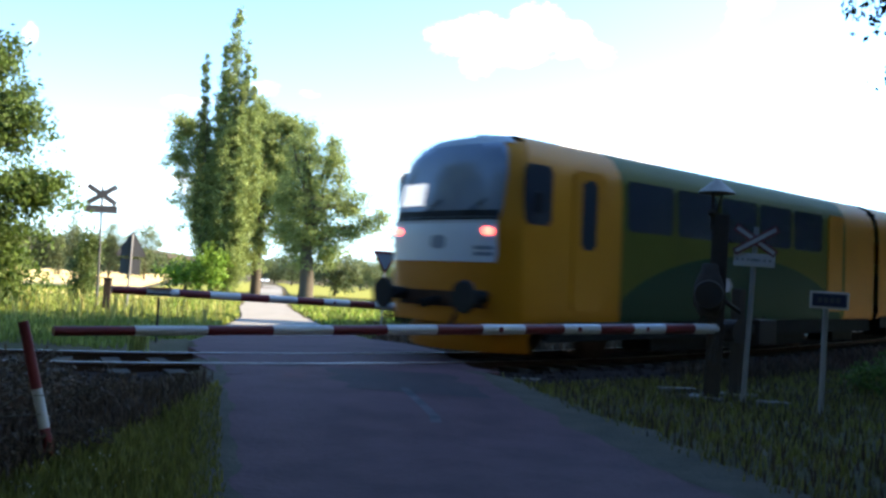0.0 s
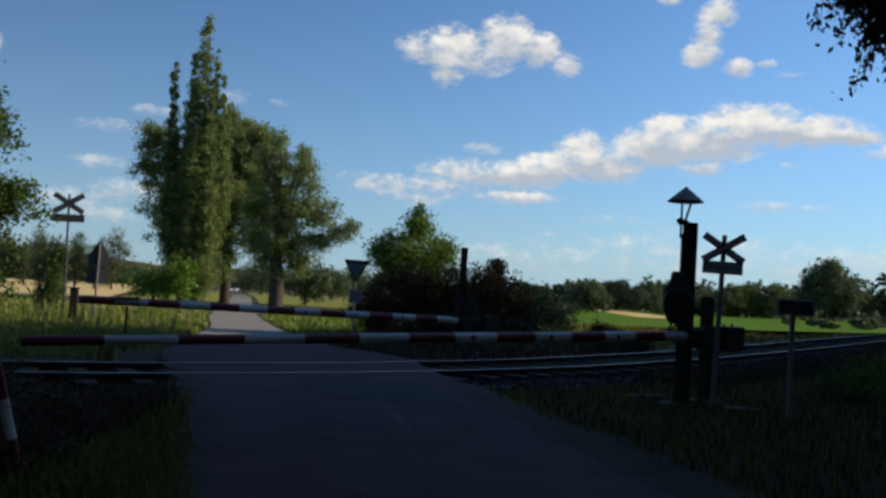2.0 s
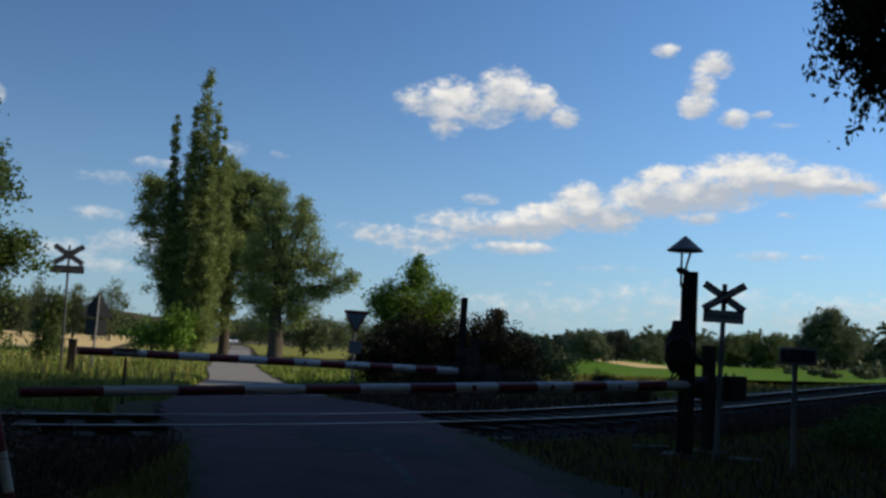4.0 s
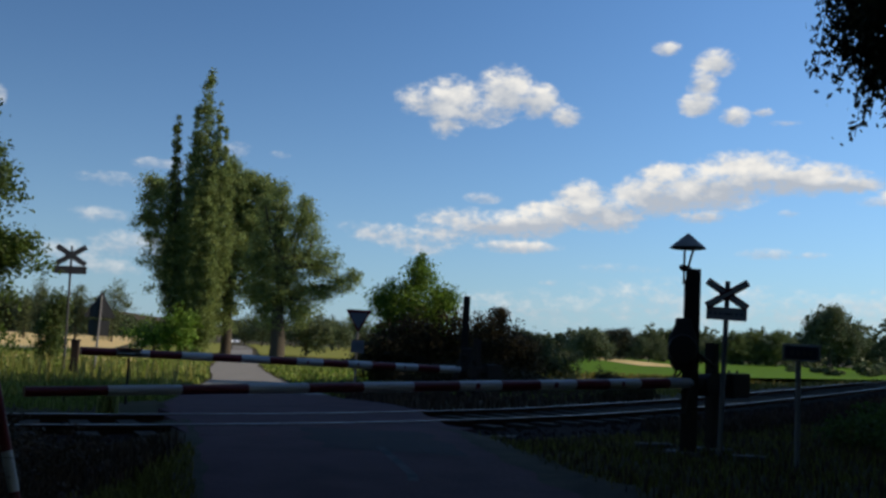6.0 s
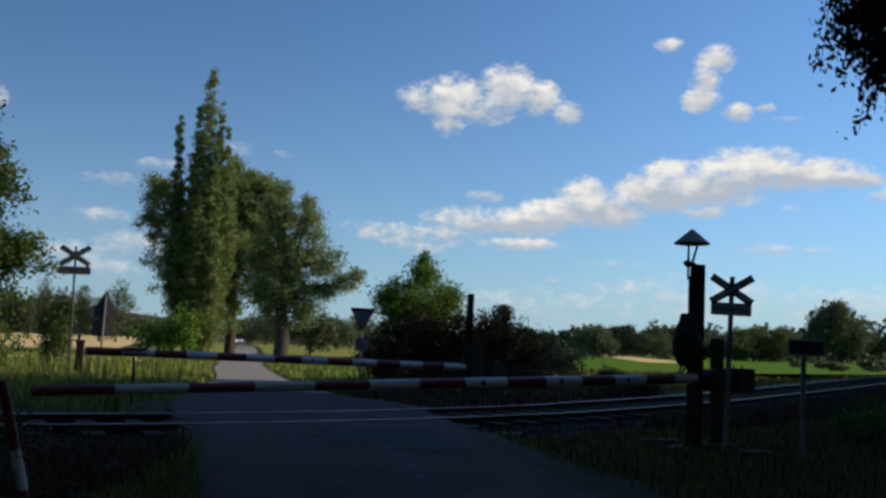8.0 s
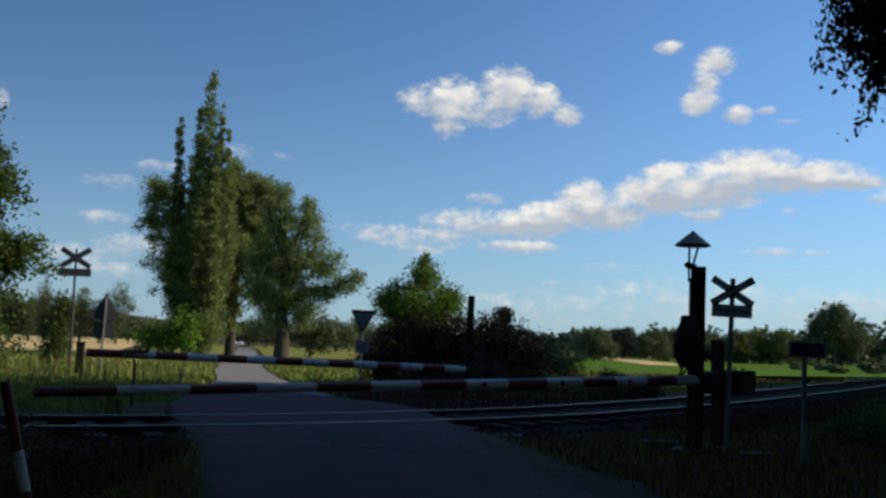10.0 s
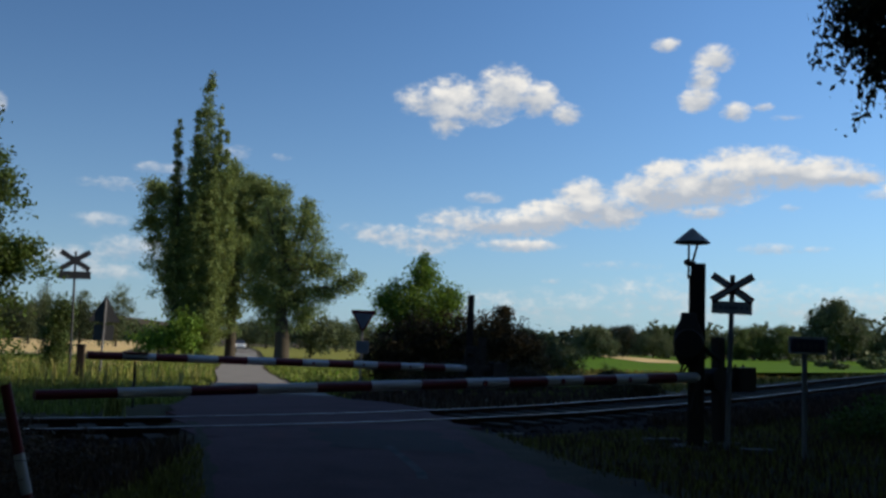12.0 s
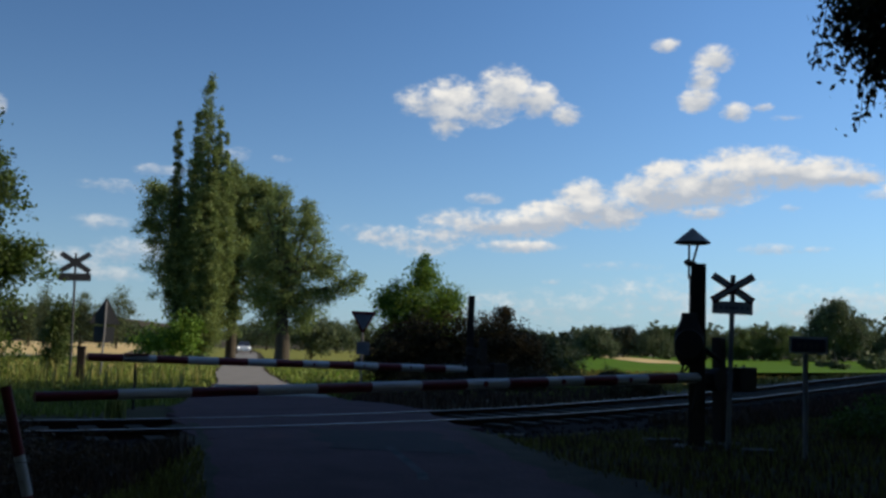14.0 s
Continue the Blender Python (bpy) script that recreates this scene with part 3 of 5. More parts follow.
def tri_mesh(size, thick, point_up):
    bm = B()
    k = 1 if point_up else -1
    hgt = size * 0.866
    pts = [(-size / 2, -k * hgt / 2), (size / 2, -k * hgt / 2), (0, k * hgt / 2)]
    ring = []
    for i, p in enumerate(pts):
        a, b = Vector(pts[i - 1]), Vector(pts[(i + 1) % 3])
        p = Vector(p)
        ring += [p + (a - p).normalized() * size * 0.06, p + (b - p).normalized() * size * 0.06]
    lo, hi = [bm.verts.new((p.x, -thick / 2, p.y)) for p in ring], [bm.verts.new((p.x, thick / 2, p.y)) for p in ring]
    bm.faces.new(lo), bm.faces.new(hi[::-1])
    for i in range(6):
        j = (i + 1) % 6
        bm.faces.new((lo[i], hi[i], hi[j], lo[j]))
    bmesh.ops.recalc_face_normals(bm, faces=bm.faces)
    return bm


def warning_triangle():
    e = empty("warning_sign", pose(-10.82, 29.0, 0, 0, 1.2, 20), "dark back of a triangular warning sign with a plate below", "road sign")
    smooth(part("post", rod(B(), (0, 0, -0.15), (0, 0, 2.45), 0.035), M["steel_grey"], e))
    t = part("triangle", tri_mesh(0.98, 0.016, True), M["sign_back"], e, "unpainted back of a triangular sign")
    t.location = (0, 0.05, 2.16)
    part("plate", box(B(), (0, 0.05, 1.4), (0.62, 0.012, 0.5), bevel=0.005), M["sign_back"], e)
    for z in (1.95, 2.35, 1.4):
        part("clamp", box(B(), (0, 0.02, z), (0.1, 0.06, 0.03)), M["steel_grey"], e)


def give_way():
    e = empty("give_way_sign", pose(-2.17, 24.3, 0.05, 0, 1.0, 6), "give way triangle, point down, on a post before the bushes", "road sign")
    smooth(part("post", rod(B(), (0, 0, -0.15), (0, 0, 2.05), 0.032), M["steel_grey"], e))
    t = part("triangle", tri_mesh(0.7, 0.014, False), M["paint_red"], e, "red-bordered triangle")
    t.location = (0, -0.05, 1.79)
    # white field given a grey material, its shade being in the colour
    f = part("white_field", tri_mesh(0.5, 0.004, False), M["steel_grey"], t, "white middle, coloured grey for the shade on it")
    f.location = (0, -0.0095, 0.0)
    part("lower_plate", box(B(), (0.02, -0.04, 1.12), (0.34, 0.012, 0.34), bevel=0.004), M["steel_grey"], e)


warning_triangle()
give_way()


# ---- barriers ----
def boom(parent, length, n, first_red, r=0.055, taper=0.55):
    """A striped boom along +x from the pivot; each stripe is a piece."""
    b = part("boom", rod(B(), (0, 0, 0), (length, 0, 0), r * 0.85, r * 0.5), M["steel_grey"], parent, "red and white striped boom")
    for i in range(n):
        x0, x1 = length * i / n, length * (i + 1) / n
        red = (i % 2 == 0) == first_red
        k = r * (1.18 - taper * i / n)
        smooth(part("stripe", rod(B(), (x0, 0, 0), (x1, 0, 0), k, k * 0.985, 14), M["paint_red" if red else "paint_white"], b))
    for i in (3, 5, 7):
        x = length * (i - 0.4) / n
        smooth(part("reflector", rod(B(), (x, -r * 1.12, 0), (x, r * 1.12, 0), 0.03, None, 12), M["paint_red"], b, "round red reflector"))
    return b


def barrier(pivot, tip, post_h, label, bell):
    pivot, tip = Vector(pivot), Vector(tip)
    d = tip - pivot
    yaw = math.degrees(math.atan2(d.y, d.x))
    dip = math.degrees(math.atan2(d.z, math.hypot(d.x, d.y)))
    e = empty("crossing_barrier", pose(pivot.x, pivot.y, 0, 0, 0, yaw), label, "barrier", "barriers of the level crossing")
    bm = boom(e, d.length, 14, False, 0.055 if bell else 0.068, 0.55 if bell else 0.15)
    bm.matrix_basis = pose(0, 0, pivot.z, 0, -dip, 0)
    # stand behind the pivot, with rocker and counterweight
    part("stand_post", box(B(), (-0.6, -0.12, 0.68), (0.13, 0.14, 1.56), bevel=0.015), M["dark_iron"], e, "short dark iron stand")
    part("foot", box(B(), (-0.6, -0.12, -0.03), (0.45, 0.4, 0.2), bevel=0.02), M["concrete"], e, "weathered concrete foot")
    part("rocker", box(B(), (-0.38, 0, pivot.z), (0.9, 0.09, 0.13), bevel=0.02), M["dark_iron"], e)
    cw = part("counterweight", box(B(), (-0.95, 0.0, pivot.z - 0.03), (0.42, 0.24, 0.33), bevel=0.025), M["dark_iron"], e, "dark cast counterweight")
    for x in (-0.82, -1.02):
        smooth(part("bolt", rod(B(), (x, 0, pivot.z + 0.1), (x, 0, pivot.z + 0.17), 0.014), M["dark_iron"], cw))
    smooth(part("drum", rod(B(), (-0.3, -0.16, pivot.z - 0.03), (-0.3, 0.1, pivot.z - 0.03), 0.15, None, 20), M["dark_iron"], e, "dark winding drum"))
    smooth(part("link_arm", rod(B(), (-0.08, 0.03, pivot.z + 0.35), (-0.4, 0.03, pivot.z + 0.22), 0.03), M["dark_iron"], e))
    for x, z in ((0.05, 0.45), (0.16, 0.4)):
        smooth(part("strut", rod(B(), (0.02, 0.04, pivot.z + 0.25), (x + 0.1, 0.04, pivot.z - z), 0.018), M["dark_iron"], e))
    return e


barrier((3.34, 11.84, 0.93), (-2.88, 6.5, 0.835), 2.4, "red and white crossing barrier, lowered, on a dark iron stand", True)
barrier((0.5, 20.4, 0.76), (-6.02, 15.5, 0.95), 2.4, "red and white barrier on the far side, lowered across the lane", False)


def bell_post():
    e = empty("bell_post", pose(3.26, 11.84, 0, 0, 0.9, -15), "tall dark timber post with bell under a tin cone roof", "warning bell")
    part("post", box(B(), (0.02, 0, 1.1), (0.19, 0.17, 2.6), bevel=0.012), M["old_timber"], e)
    # rounded cast drive casing: a drum with a shouldered hood over it
    bm = B()
    rings = [(1.08, 0.1), (1.14, 0.14), (1.24, 0.175), (1.38, 0.19), (1.5, 0.18), (1.6, 0.14), (1.66, 0.11), (1.74, 0.1), (1.755, 0.08)]
    prev = None
    for z, w in rings:
        ring = [bm.verts.new((-0.09 + w * math.copysign(abs(math.cos(a)) ** 0.6, math.cos(a)), -0.1 + 0.75 * w * math.copysign(abs(math.sin(a)) ** 0.6, math.sin(a)), z)) for a in (i * math.tau / 20 for i in range(20))]
        if prev:
            for i in range(20):
                bm.faces.new((prev[i], prev[(i + 1) % 20], ring[(i + 1) % 20], ring[i]))
        else:
            bm.faces.new(ring[::-1])
        prev = ring
    bm.faces.new(prev)
    casing = smooth(part("drive_casing", bm, M["dark_iron"], e, "dark rounded cast drive casing"), 50)
    smooth(part("wheel_cover", rod(B(), (-0.09, -0.29, 1.36), (-0.09, -0.2, 1.36), 0.17, 0.19, 24), M["dark_iron"], casing, "round cast wheel cover"))
    smooth(part("hub", rod(B(), (-0.09, -0.32, 1.36), (-0.09, -0.28, 1.36), 0.04, None, 12), M["dark_iron"], casing))
    smooth(part("hinge", rod(B(), (-0.26, -0.12, 1.2), (-0.26, -0.12, 1.5), 0.014, None, 8), M["dark_iron"], casing))
    for a, b in (((-0.1, 0, 2.2), (-0.1, 0, 2.68)), ((-0.05, 0, 2.42), (0.01, 0, 2.66)), ((-0.14, 0, 1.13), (-0.2, 0, 0.96)), ((-0.08, -0.05, 1.1), (-0.19, -0.05, 0.94))):
        smooth(part("bracket", rod(B(), a, b, 0.015), M["dark_iron"], e))
    part("bell_hanger", box(B(), (-0.07, 0, 2.4), (0.13, 0.06, 0.06), bevel=0.012), M["dark_iron"], e)
    bm = B()
    bmesh.ops.create_cone(bm, cap_ends=False, segments=24, radius1=0.235, radius2=0.012, depth=0.19, matrix=Matrix.Translation((-0.06, 0, 2.775)))
    bmesh.ops.solidify(bm, geom=bm.faces[:], thickness=0.012)
    smooth(part("cone_roof", bm, M["roof_tin"], e, "weathered tin cone roof"), 30)
    bm = B()
    bmesh.ops.create_uvsphere(bm, u_segments=16, v_segments=8, radius=0.055, matrix=Matrix.Translation((-0.11, -0.02, 2.42)) @ Matrix.Diagonal((1, 1, 0.75, 1)))
    smooth(part("bell", bm, M["dark_iron"], e))
    smooth(part("conduit", rod(B(), (-0.082, -0.03, 0.0), (-0.082, -0.03, 2.25), 0.012), M["dark_iron"], e))
    part("foot", box(B(), (-0.08, 0, -0.03), (0.45, 0.4, 0.18), bevel=0.02), M["concrete"], e, "weathered concrete foot")


bell_post()


def plain_post():
    e = empty("barrier_post", pose(0.58, 20.7, 0, 0, 1.2, 0), "tall dark timber post by the far barrier", "post")
    part("post", box(B(), (0, 0, 1.12), (0.15, 0.15, 2.6), bevel=0.012), M["old_timber"], e)
    part("drive_box", box(B(), (0.05, -0.1, 1.0), (0.26, 0.22, 0.5), bevel=0.05), M["dark_iron"], e)


plain_post()


def rest_post():
    """Leaning striped post in which the boom's tip rests."""
    e = empty("boom_rest", pose(-2.44, 5.68, 0, 0, 0, 0) @ pose(0, 0, 0, 3, -14, 0), "leaning red and white painted rest post for the barrier tip", "post")
    for z0, z1, c in ((-0.15, 0.3, "paint_red"), (0.3, 0.55, "paint_white"), (0.55, 0.98, "paint_red")):
        smooth(part("stripe", rod(B(), (0, 0, z0), (0, 0, z1), 0.032, None, 12), M[c], e))
    return e


rest_post()


def far_rest():
    e = empty("boom_rest", pose(-5.35, 15.95, 0), "thin dark fork holding the far barrier tip", "post")
    smooth(part("stem", rod(B(), (0, 0, -0.1), (0, 0, 0.84), 0.022), M["dark_iron"], e))
    part("cradle", box(B(), (0, 0, 0.9), (0.4, 0.14, 0.03), pose(0, 0, 0, 0, 0, 37), bevel=0.006), M["dark_iron"], e)
    part("cover", box(B(), (0, 0, 1.0), (0.42, 0.15, 0.03), pose(0, 0, 0, 0, 0, 37), bevel=0.006), M["paint_red"], e)


far_rest()


# ---- the railcar ----
CAR_L = 13.9
# half width and height of the body's outline, sill to roof crown
OUTLINE = [(1.35, 0.62), (1.4, 0.75), (1.4, 1.3), (1.4, 1.9), (1.39, 2.6), (1.37, 2.9), (1.31, 3.14), (1.16, 3.36), (0.9, 3.5), (0.54, 3.58), (0.0, 3.61)]


def half_at(z):
    return float(np.interp(z, [p[1] for p in OUTLINE], [p[0] for p in OUTLINE]))


def nose(u, z):
    """How far back the rounded, raked front lies at a share u of the half width."""
    return 0.17 * u ** 2 + 0.14 * u ** 8 + np.interp(z, [0, 0.9, 2.05, 3.14, 3.36, 3.5, 3.61], [0.14, 0.05, 0.0, 0.22, 0.31, 0.45, 0.8])


def patch(u0, u1, z0, z1, out=0.0, nu=14, nz=8, thick=0.02, corner=0.0):
    """A curved panel lying on the nose, out metres proud of it."""
    bm = B()
    grids = []
    for depth in (out, out - thick):
        g = []
        for j in range(nz + 1):
            v = j / nz
            z = z0 + (z1 - z0) * v
            inset = corner * (1 - math.sqrt(max(0.0, 1 - (2 * v - 1) ** 6)))
            row = []
            for i in range(nu + 1):
                u = u0 + inset + (u1 - u0 - 2 * inset) * i / nu
                row.append(bm.verts.new((u * half_at(z), nose(u, z) - depth, z)))
            g.append(row)
        grids.append(g)
    a, b = grids
    for j in range(nz):
        for i in range(nu):
            bm.faces.new((a[j][i], a[j][i + 1], a[j + 1][i + 1], a[j + 1][i]))
    edge = [(j, 0) for j in range(nz + 1)] + [(nz, i) for i in range(1, nu + 1)] + [(j, nu) for j in range(nz - 1, -1, -1)] + [(0, i) for i in range(nu - 1, 0, -1)]
    for k in range(len(edge)):
        p, q = edge[k], edge[(k + 1) % len(edge)]
        bm.faces.new((a[p[0]][p[1]], a[q[0]][q[1]], b[q[0]][q[1]], b[p[0]][p[1]]))
    bmesh.ops.recalc_face_normals(bm, faces=bm.faces)
    return bm


def shell(y0, y1, lo, hi, front):
    """Body skin between two stations; lo, hi pick the outline's points; front follows the nose."""
    bm = B()
    ys = [y0, y1] if not front else [None, 0.75, 1.2, y1]
    prof = [(w, z) for w, z in OUTLINE[lo:hi + 1]]
    for sgn in (-1, 1):
        prev = None
        for y in ys:
            ring = [bm.verts.new((sgn * w, (nose(w / max(half_at(z), 1e-3) if hi < 10 or w > 0 else 0, z) if y is None else max(y, nose(1.0 if w > 0 else 0, z))), z)) for w, z in prof]
            if prev:
                for i in range(len(prof) - 1):
                    f = (prev[i], ring[i], ring[i + 1], prev[i + 1])
                    bm.faces.new(f if sgn > 0 else f[::-1])
            prev = ring
    bmesh.ops.remove_doubles(bm, verts=bm.verts, dist=0.001)
    return bm


def side_pane(parent, sgn, y, z, w, hgt, mat, name="window", lift=0.008, label=""):
    bm = B()
    box(bm, (0, 0, 0), (0.03, w, hgt), bevel=0.0)
    vert = [e for e in bm.edges if abs(e.verts[0].co.x - e.verts[1].co.x) > 0.02]
    bmesh.ops.bevel(bm, geom=vert, offset=min(0.06, w * 0.2), segments=4, affect="EDGES")
    bmesh.ops.translate(bm, vec=(sgn * (half_at(z) + lift - 0.015), y, z), verts=bm.verts)
    return part(name, bm, mat, parent, label)


def railcar(label):
    e = empty("railcar", Matrix(), label, "train", "carriages of the railcar train")
    smooth(part("cab_shell", shell(None, 2.85, 0, 8, True), M["orange"], e, "orange painted driving end"), 50)
    smooth(part("side_shell", shell(2.85, 12.1, 0, 8, False), M["livery"], e, "yellow-green sides with a dark green hill shape"), 50)
    smooth(part("end_shell", shell(12.1, CAR_L, 0, 8, False), M["orange"], e, "orange painted inner end"), 50)
    smooth(part("roof", shell(None, CAR_L, 8, 10, True), M["train_roof"], e, "weathered grey-brown roof"), 60)
    part("end_wall", box(B(), (0, CAR_L - 0.03, 2.0), (2.5, 0.06, 2.6)), M["under"], e)
    part("floor_pan", box(B(), (0, CAR_L / 2 + 0.3, 0.7), (2.6, CAR_L - 1.0, 0.1)), M["under"], e)
    # nose
    face = smooth(part("front_face", patch(-1, 1, 0.62, 3.4, 0.0, 20, 16), M["orange"], e, "orange rounded front"), 60)
    smooth(part("brow", patch(-0.9, 0.9, 3.38, 3.53, 0.006, 16, 5), M["brow_grey"], e, "grey brow over the windscreen"), 60)
    smooth(part("windscreen", patch(-0.9, 0.8, 2.2, 3.38, 0.012, 18, 10, corner=0.02), M["glass_front"], face, "wide windscreen with a pale sky reflection in its colour"), 60)
    smooth(part("nose_panel", patch(-0.9, 0.78, 1.55, 2.17, 0.014, 18, 6, corner=0.03), M["panel_grey"], face, "pale grey panel below the windscreen"), 60)
    smooth(part("trim_strip", patch(-0.9, 0.78, 2.13, 2.175, 0.024, 18, 2), M["paint_white"], face, "bright trim strip below the windscreen"), 60)
    smooth(part("screen_band", patch(-0.9, 0.78, 2.17, 2.22, 0.02, 18, 2), M["rubber"], face), 60)
    for u in (-0.74, 0.68):
        smooth(part("tail_light", patch(u - 0.06, u + 0.06, 1.95, 2.07, 0.022, 6, 4, corner=0.03), M["tail_red"], face, "glowing red tail light"), 60)
    smooth(part("emblem", patch(-0.12, 0.1, 1.74, 1.95, 0.02, 6, 5, corner=0.05), M["logo_blue"], face, "dark round emblem"), 60)
    for k in range(2):
        smooth(part("lettering_bar", patch(0.5, 0.74, 1.64 + 0.09 * k, 1.7 + 0.09 * k, 0.02, 4, 2), M["logo_blue"], face), 60)
    smooth(part("sign_board", patch(-0.8, -0.34, 2.42, 2.78, 0.018, 6, 4), M["glowing_board"], face, "white destination board, faint glow for the light it reflects"), 60)
    # dark strip on the glass for the shaded lower edge of the screen
    smooth(part("screen_shade", patch(-0.88, 0.78, 2.23, 2.33, 0.017, 18, 3), M["rubber"], face, "dark strip laid on for the shade along the screen's foot"), 60)
    for u in (-0.3, 0.35):
        bm = rod(B(), (u * 1.36, nose(u, 2.25) - 0.05, 2.25), ((u + 0.28) * 1.36, nose(u + 0.28, 2.5) - 0.05, 2.5), 0.012)
        part("wiper", bm, M["rubber"], face)
    # buffers, hose, coupler, skirt
    part("buffer_beam", box(B(), (0, 0.24, 0.98), (1.9, 0.2, 0.26), bevel=0.02), M["under"], e, "dark buffer beam")
    smooth(part("beam_cover", patch(-0.72, 0.64, 0.86, 1.1, 0.01, 14, 4), M["rail_rust"], e, "rust-brown grimy beam front"), 60)
    for x in (-0.88, 0.88):
        b = smooth(part("buffer", rod(B(), (x, 0.2, 1.03), (x, -0.3, 1.03), 0.1), M["rubber"], e, "black round buffer"))
        smooth(part("buffer_plate", rod(B(), (x, -0.3, 1.03), (x, -0.36, 1.03), 0.25, 0.23, 20), M["rubber"], b))
    smooth(part("coupler", rod(B(), (0, 0.2, 0.98), (0, -0.32, 0.9), 0.07), M["under"], e))
    smooth(part("hose", rod(B(), (0.35, 0.12, 0.85), (0.3, -0.05, 0.45), 0.025), M["rubber"], e))
    bm = B()
    prev = None
    for i in range(13):
        x = -1.3 + 2.6 * i / 12
        ring = [bm.verts.new((x, 0.1 + 0.55 * (x / 1.3) ** 2 + dy, z)) for dy, z in ((0.12, 0.66), (0, 0.4), (0.05, 0.2))]
        if prev:
            for k in range(2):
                bm.faces.new((prev[k], ring[k], ring[k + 1], prev[k + 1]))
        prev = ring
    bmesh.ops.solidify(bm, geom=bm.faces[:], thickness=0.03)
    smooth(part("snow_plough", bm, M["orange"], e, "orange plough skirt"), 50)
    # sides
    for sgn in (-1, 1):
        side_pane(e, sgn, 0.68, 2.58, 0.64, 0.9, M["glass_dark"], "cab_window")
        d = side_pane(e, sgn, 1.93, 1.95, 0.8, 2.2, M["orange"], "door", 0.014, "orange folding door")
        side_pane(d, sgn, 1.93, 2.36, 0.4, 1.1, M["glass_dark"], "door_window", 0.02)
        for k in range(5):
            w = side_pane(e, sgn, 3.73 + 1.58 * k, 2.6, 1.44, 0.84, M["glass_dark"], "window")
            side_pane(w, sgn, 3.73 + 1.58 * k, 2.84, 1.4, 0.025, M["rubber"], "window_bar", 0.014)
        d = side_pane(e, sgn, 11.5, 1.95, 0.8, 2.2, M["orange"], "door", 0.014, "orange folding door")
        side_pane(d, sgn, 11.5, 2.36, 0.4, 1.1, M["glass_dark"], "door_window")
        side_pane(e, sgn, 6.2, 1.35, 0.75, 0.26, M["logo_blue"], "lettering_bar", 0.006)
        part("sill_rail", box(B(), (sgn * 1.36, CAR_L / 2 + 0.4, 0.52), (0.06, CAR_L - 1.2, 0.3), bevel=0.01), M["under"], e)
        for y, L in ((4.9, 1.9), (7.0, 2.0), (9.2, 1.9), (12.3, 1.2)):
            part("equipment_box", box(B(), (sgn * 1.0, y, 0.36), (0.6, L, 0.44), bevel=0.03), M["under"], e)
        mirror = part("mirror", box(B(), (sgn * 1.52, 0.55, 2.45), (0.12, 0.06, 0.3), bevel=0.02), M["rubber"], e)
    wheels = []
    for y in (3.0, 10.9):
        bm = B()
        rod(bm, (-0.8, 0, 0), (0.8, 0, 0), 0.075)
        ax = smooth(part("wheelset", bm, M["under"], e))
        ax.location = (0, y, 0.42)
        for sgn in (-1, 1):
            w = B()
            rod(w, (sgn * 0.69, 0, 0), (sgn * 0.82, 0, 0), 0.42, None, 28)
            rod(w, (sgn * 0.67, 0, 0), (sgn * 0.7, 0, 0), 0.45, None, 28)
            for k in range(5):
                a = k * math.tau / 5
                rod(w, (sgn * 0.8, 0.22 * math.cos(a), 0.22 * math.sin(a)), (sgn * 0.832, 0.22 * math.cos(a), 0.22 * math.sin(a)), 0.05, None, 8)
            smooth(part("wheel", w, M["rail_rust"], ax))
        wheels.append(ax)
    return e, wheels


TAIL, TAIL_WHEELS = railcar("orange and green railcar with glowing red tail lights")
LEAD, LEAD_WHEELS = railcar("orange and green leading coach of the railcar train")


# ---- trees and bushes ----
def lobe_points(lobes, n, rng, clump=0.35, per=40, shell=0.45):
    """Leaf places in clumps, denser towards the outside of each lobe (x, y, z, rx, ry, rz, weight)."""
    w = np.array([l[6] for l in lobes], float)
    out = []
    for l, k in zip(lobes, (w / w.sum() * n).astype(int)):
        spread = min(clump, 0.4 * min(l[3], l[4]))
        m = max(1, k // per)
        d = rng.normal(size=(m, 3))
        d /= np.linalg.norm(d, axis=1)[:, None]
        r = rng.uniform(0, 1, m) ** shell * rng.uniform(0.8, 1.18, m)
        c = d * r[:, None] * np.array(l[3:6]) + np.array(l[:3])
        idx = rng.integers(0, m, k)
        out.append(c[idx] + rng.normal(size=(k, 3)) * spread * np.array([1, 1, 0.75]))
    return np.concatenate(out)


def leaf_mesh(name, P, size, rng, mat, droop=0.3, flat=0.0, narrow=0.55):
    """Small pointed leaves, each a folded diamond of two faces."""
    n = len(P)
    a = rng.normal(size=(n, 3))
    a[:, 2] -= droop
    a /= np.linalg.norm(a, axis=1)[:, None]
    b = rng.normal(size=(n, 3))
    b[:, 2] *= 1 - flat
    b -= a * (a * b).sum(1)[:, None]
    b /= np.linalg.norm(b, axis=1)[:, None]
    s = size * rng.uniform(0.6, 1.35, n)[:, None]
    V = np.empty((n, 4, 3))
    V[:, 0] = P - a * s * 0.5
    V[:, 1] = P + b * s * narrow * 0.5
    V[:, 2] = P + a * s * 0.5
    V[:, 3] = P - b * s * narrow * 0.5
    F = np.arange(n * 4).reshape(n, 4)
    return from_arrays(name, V.reshape(-1, 3), F, mat)


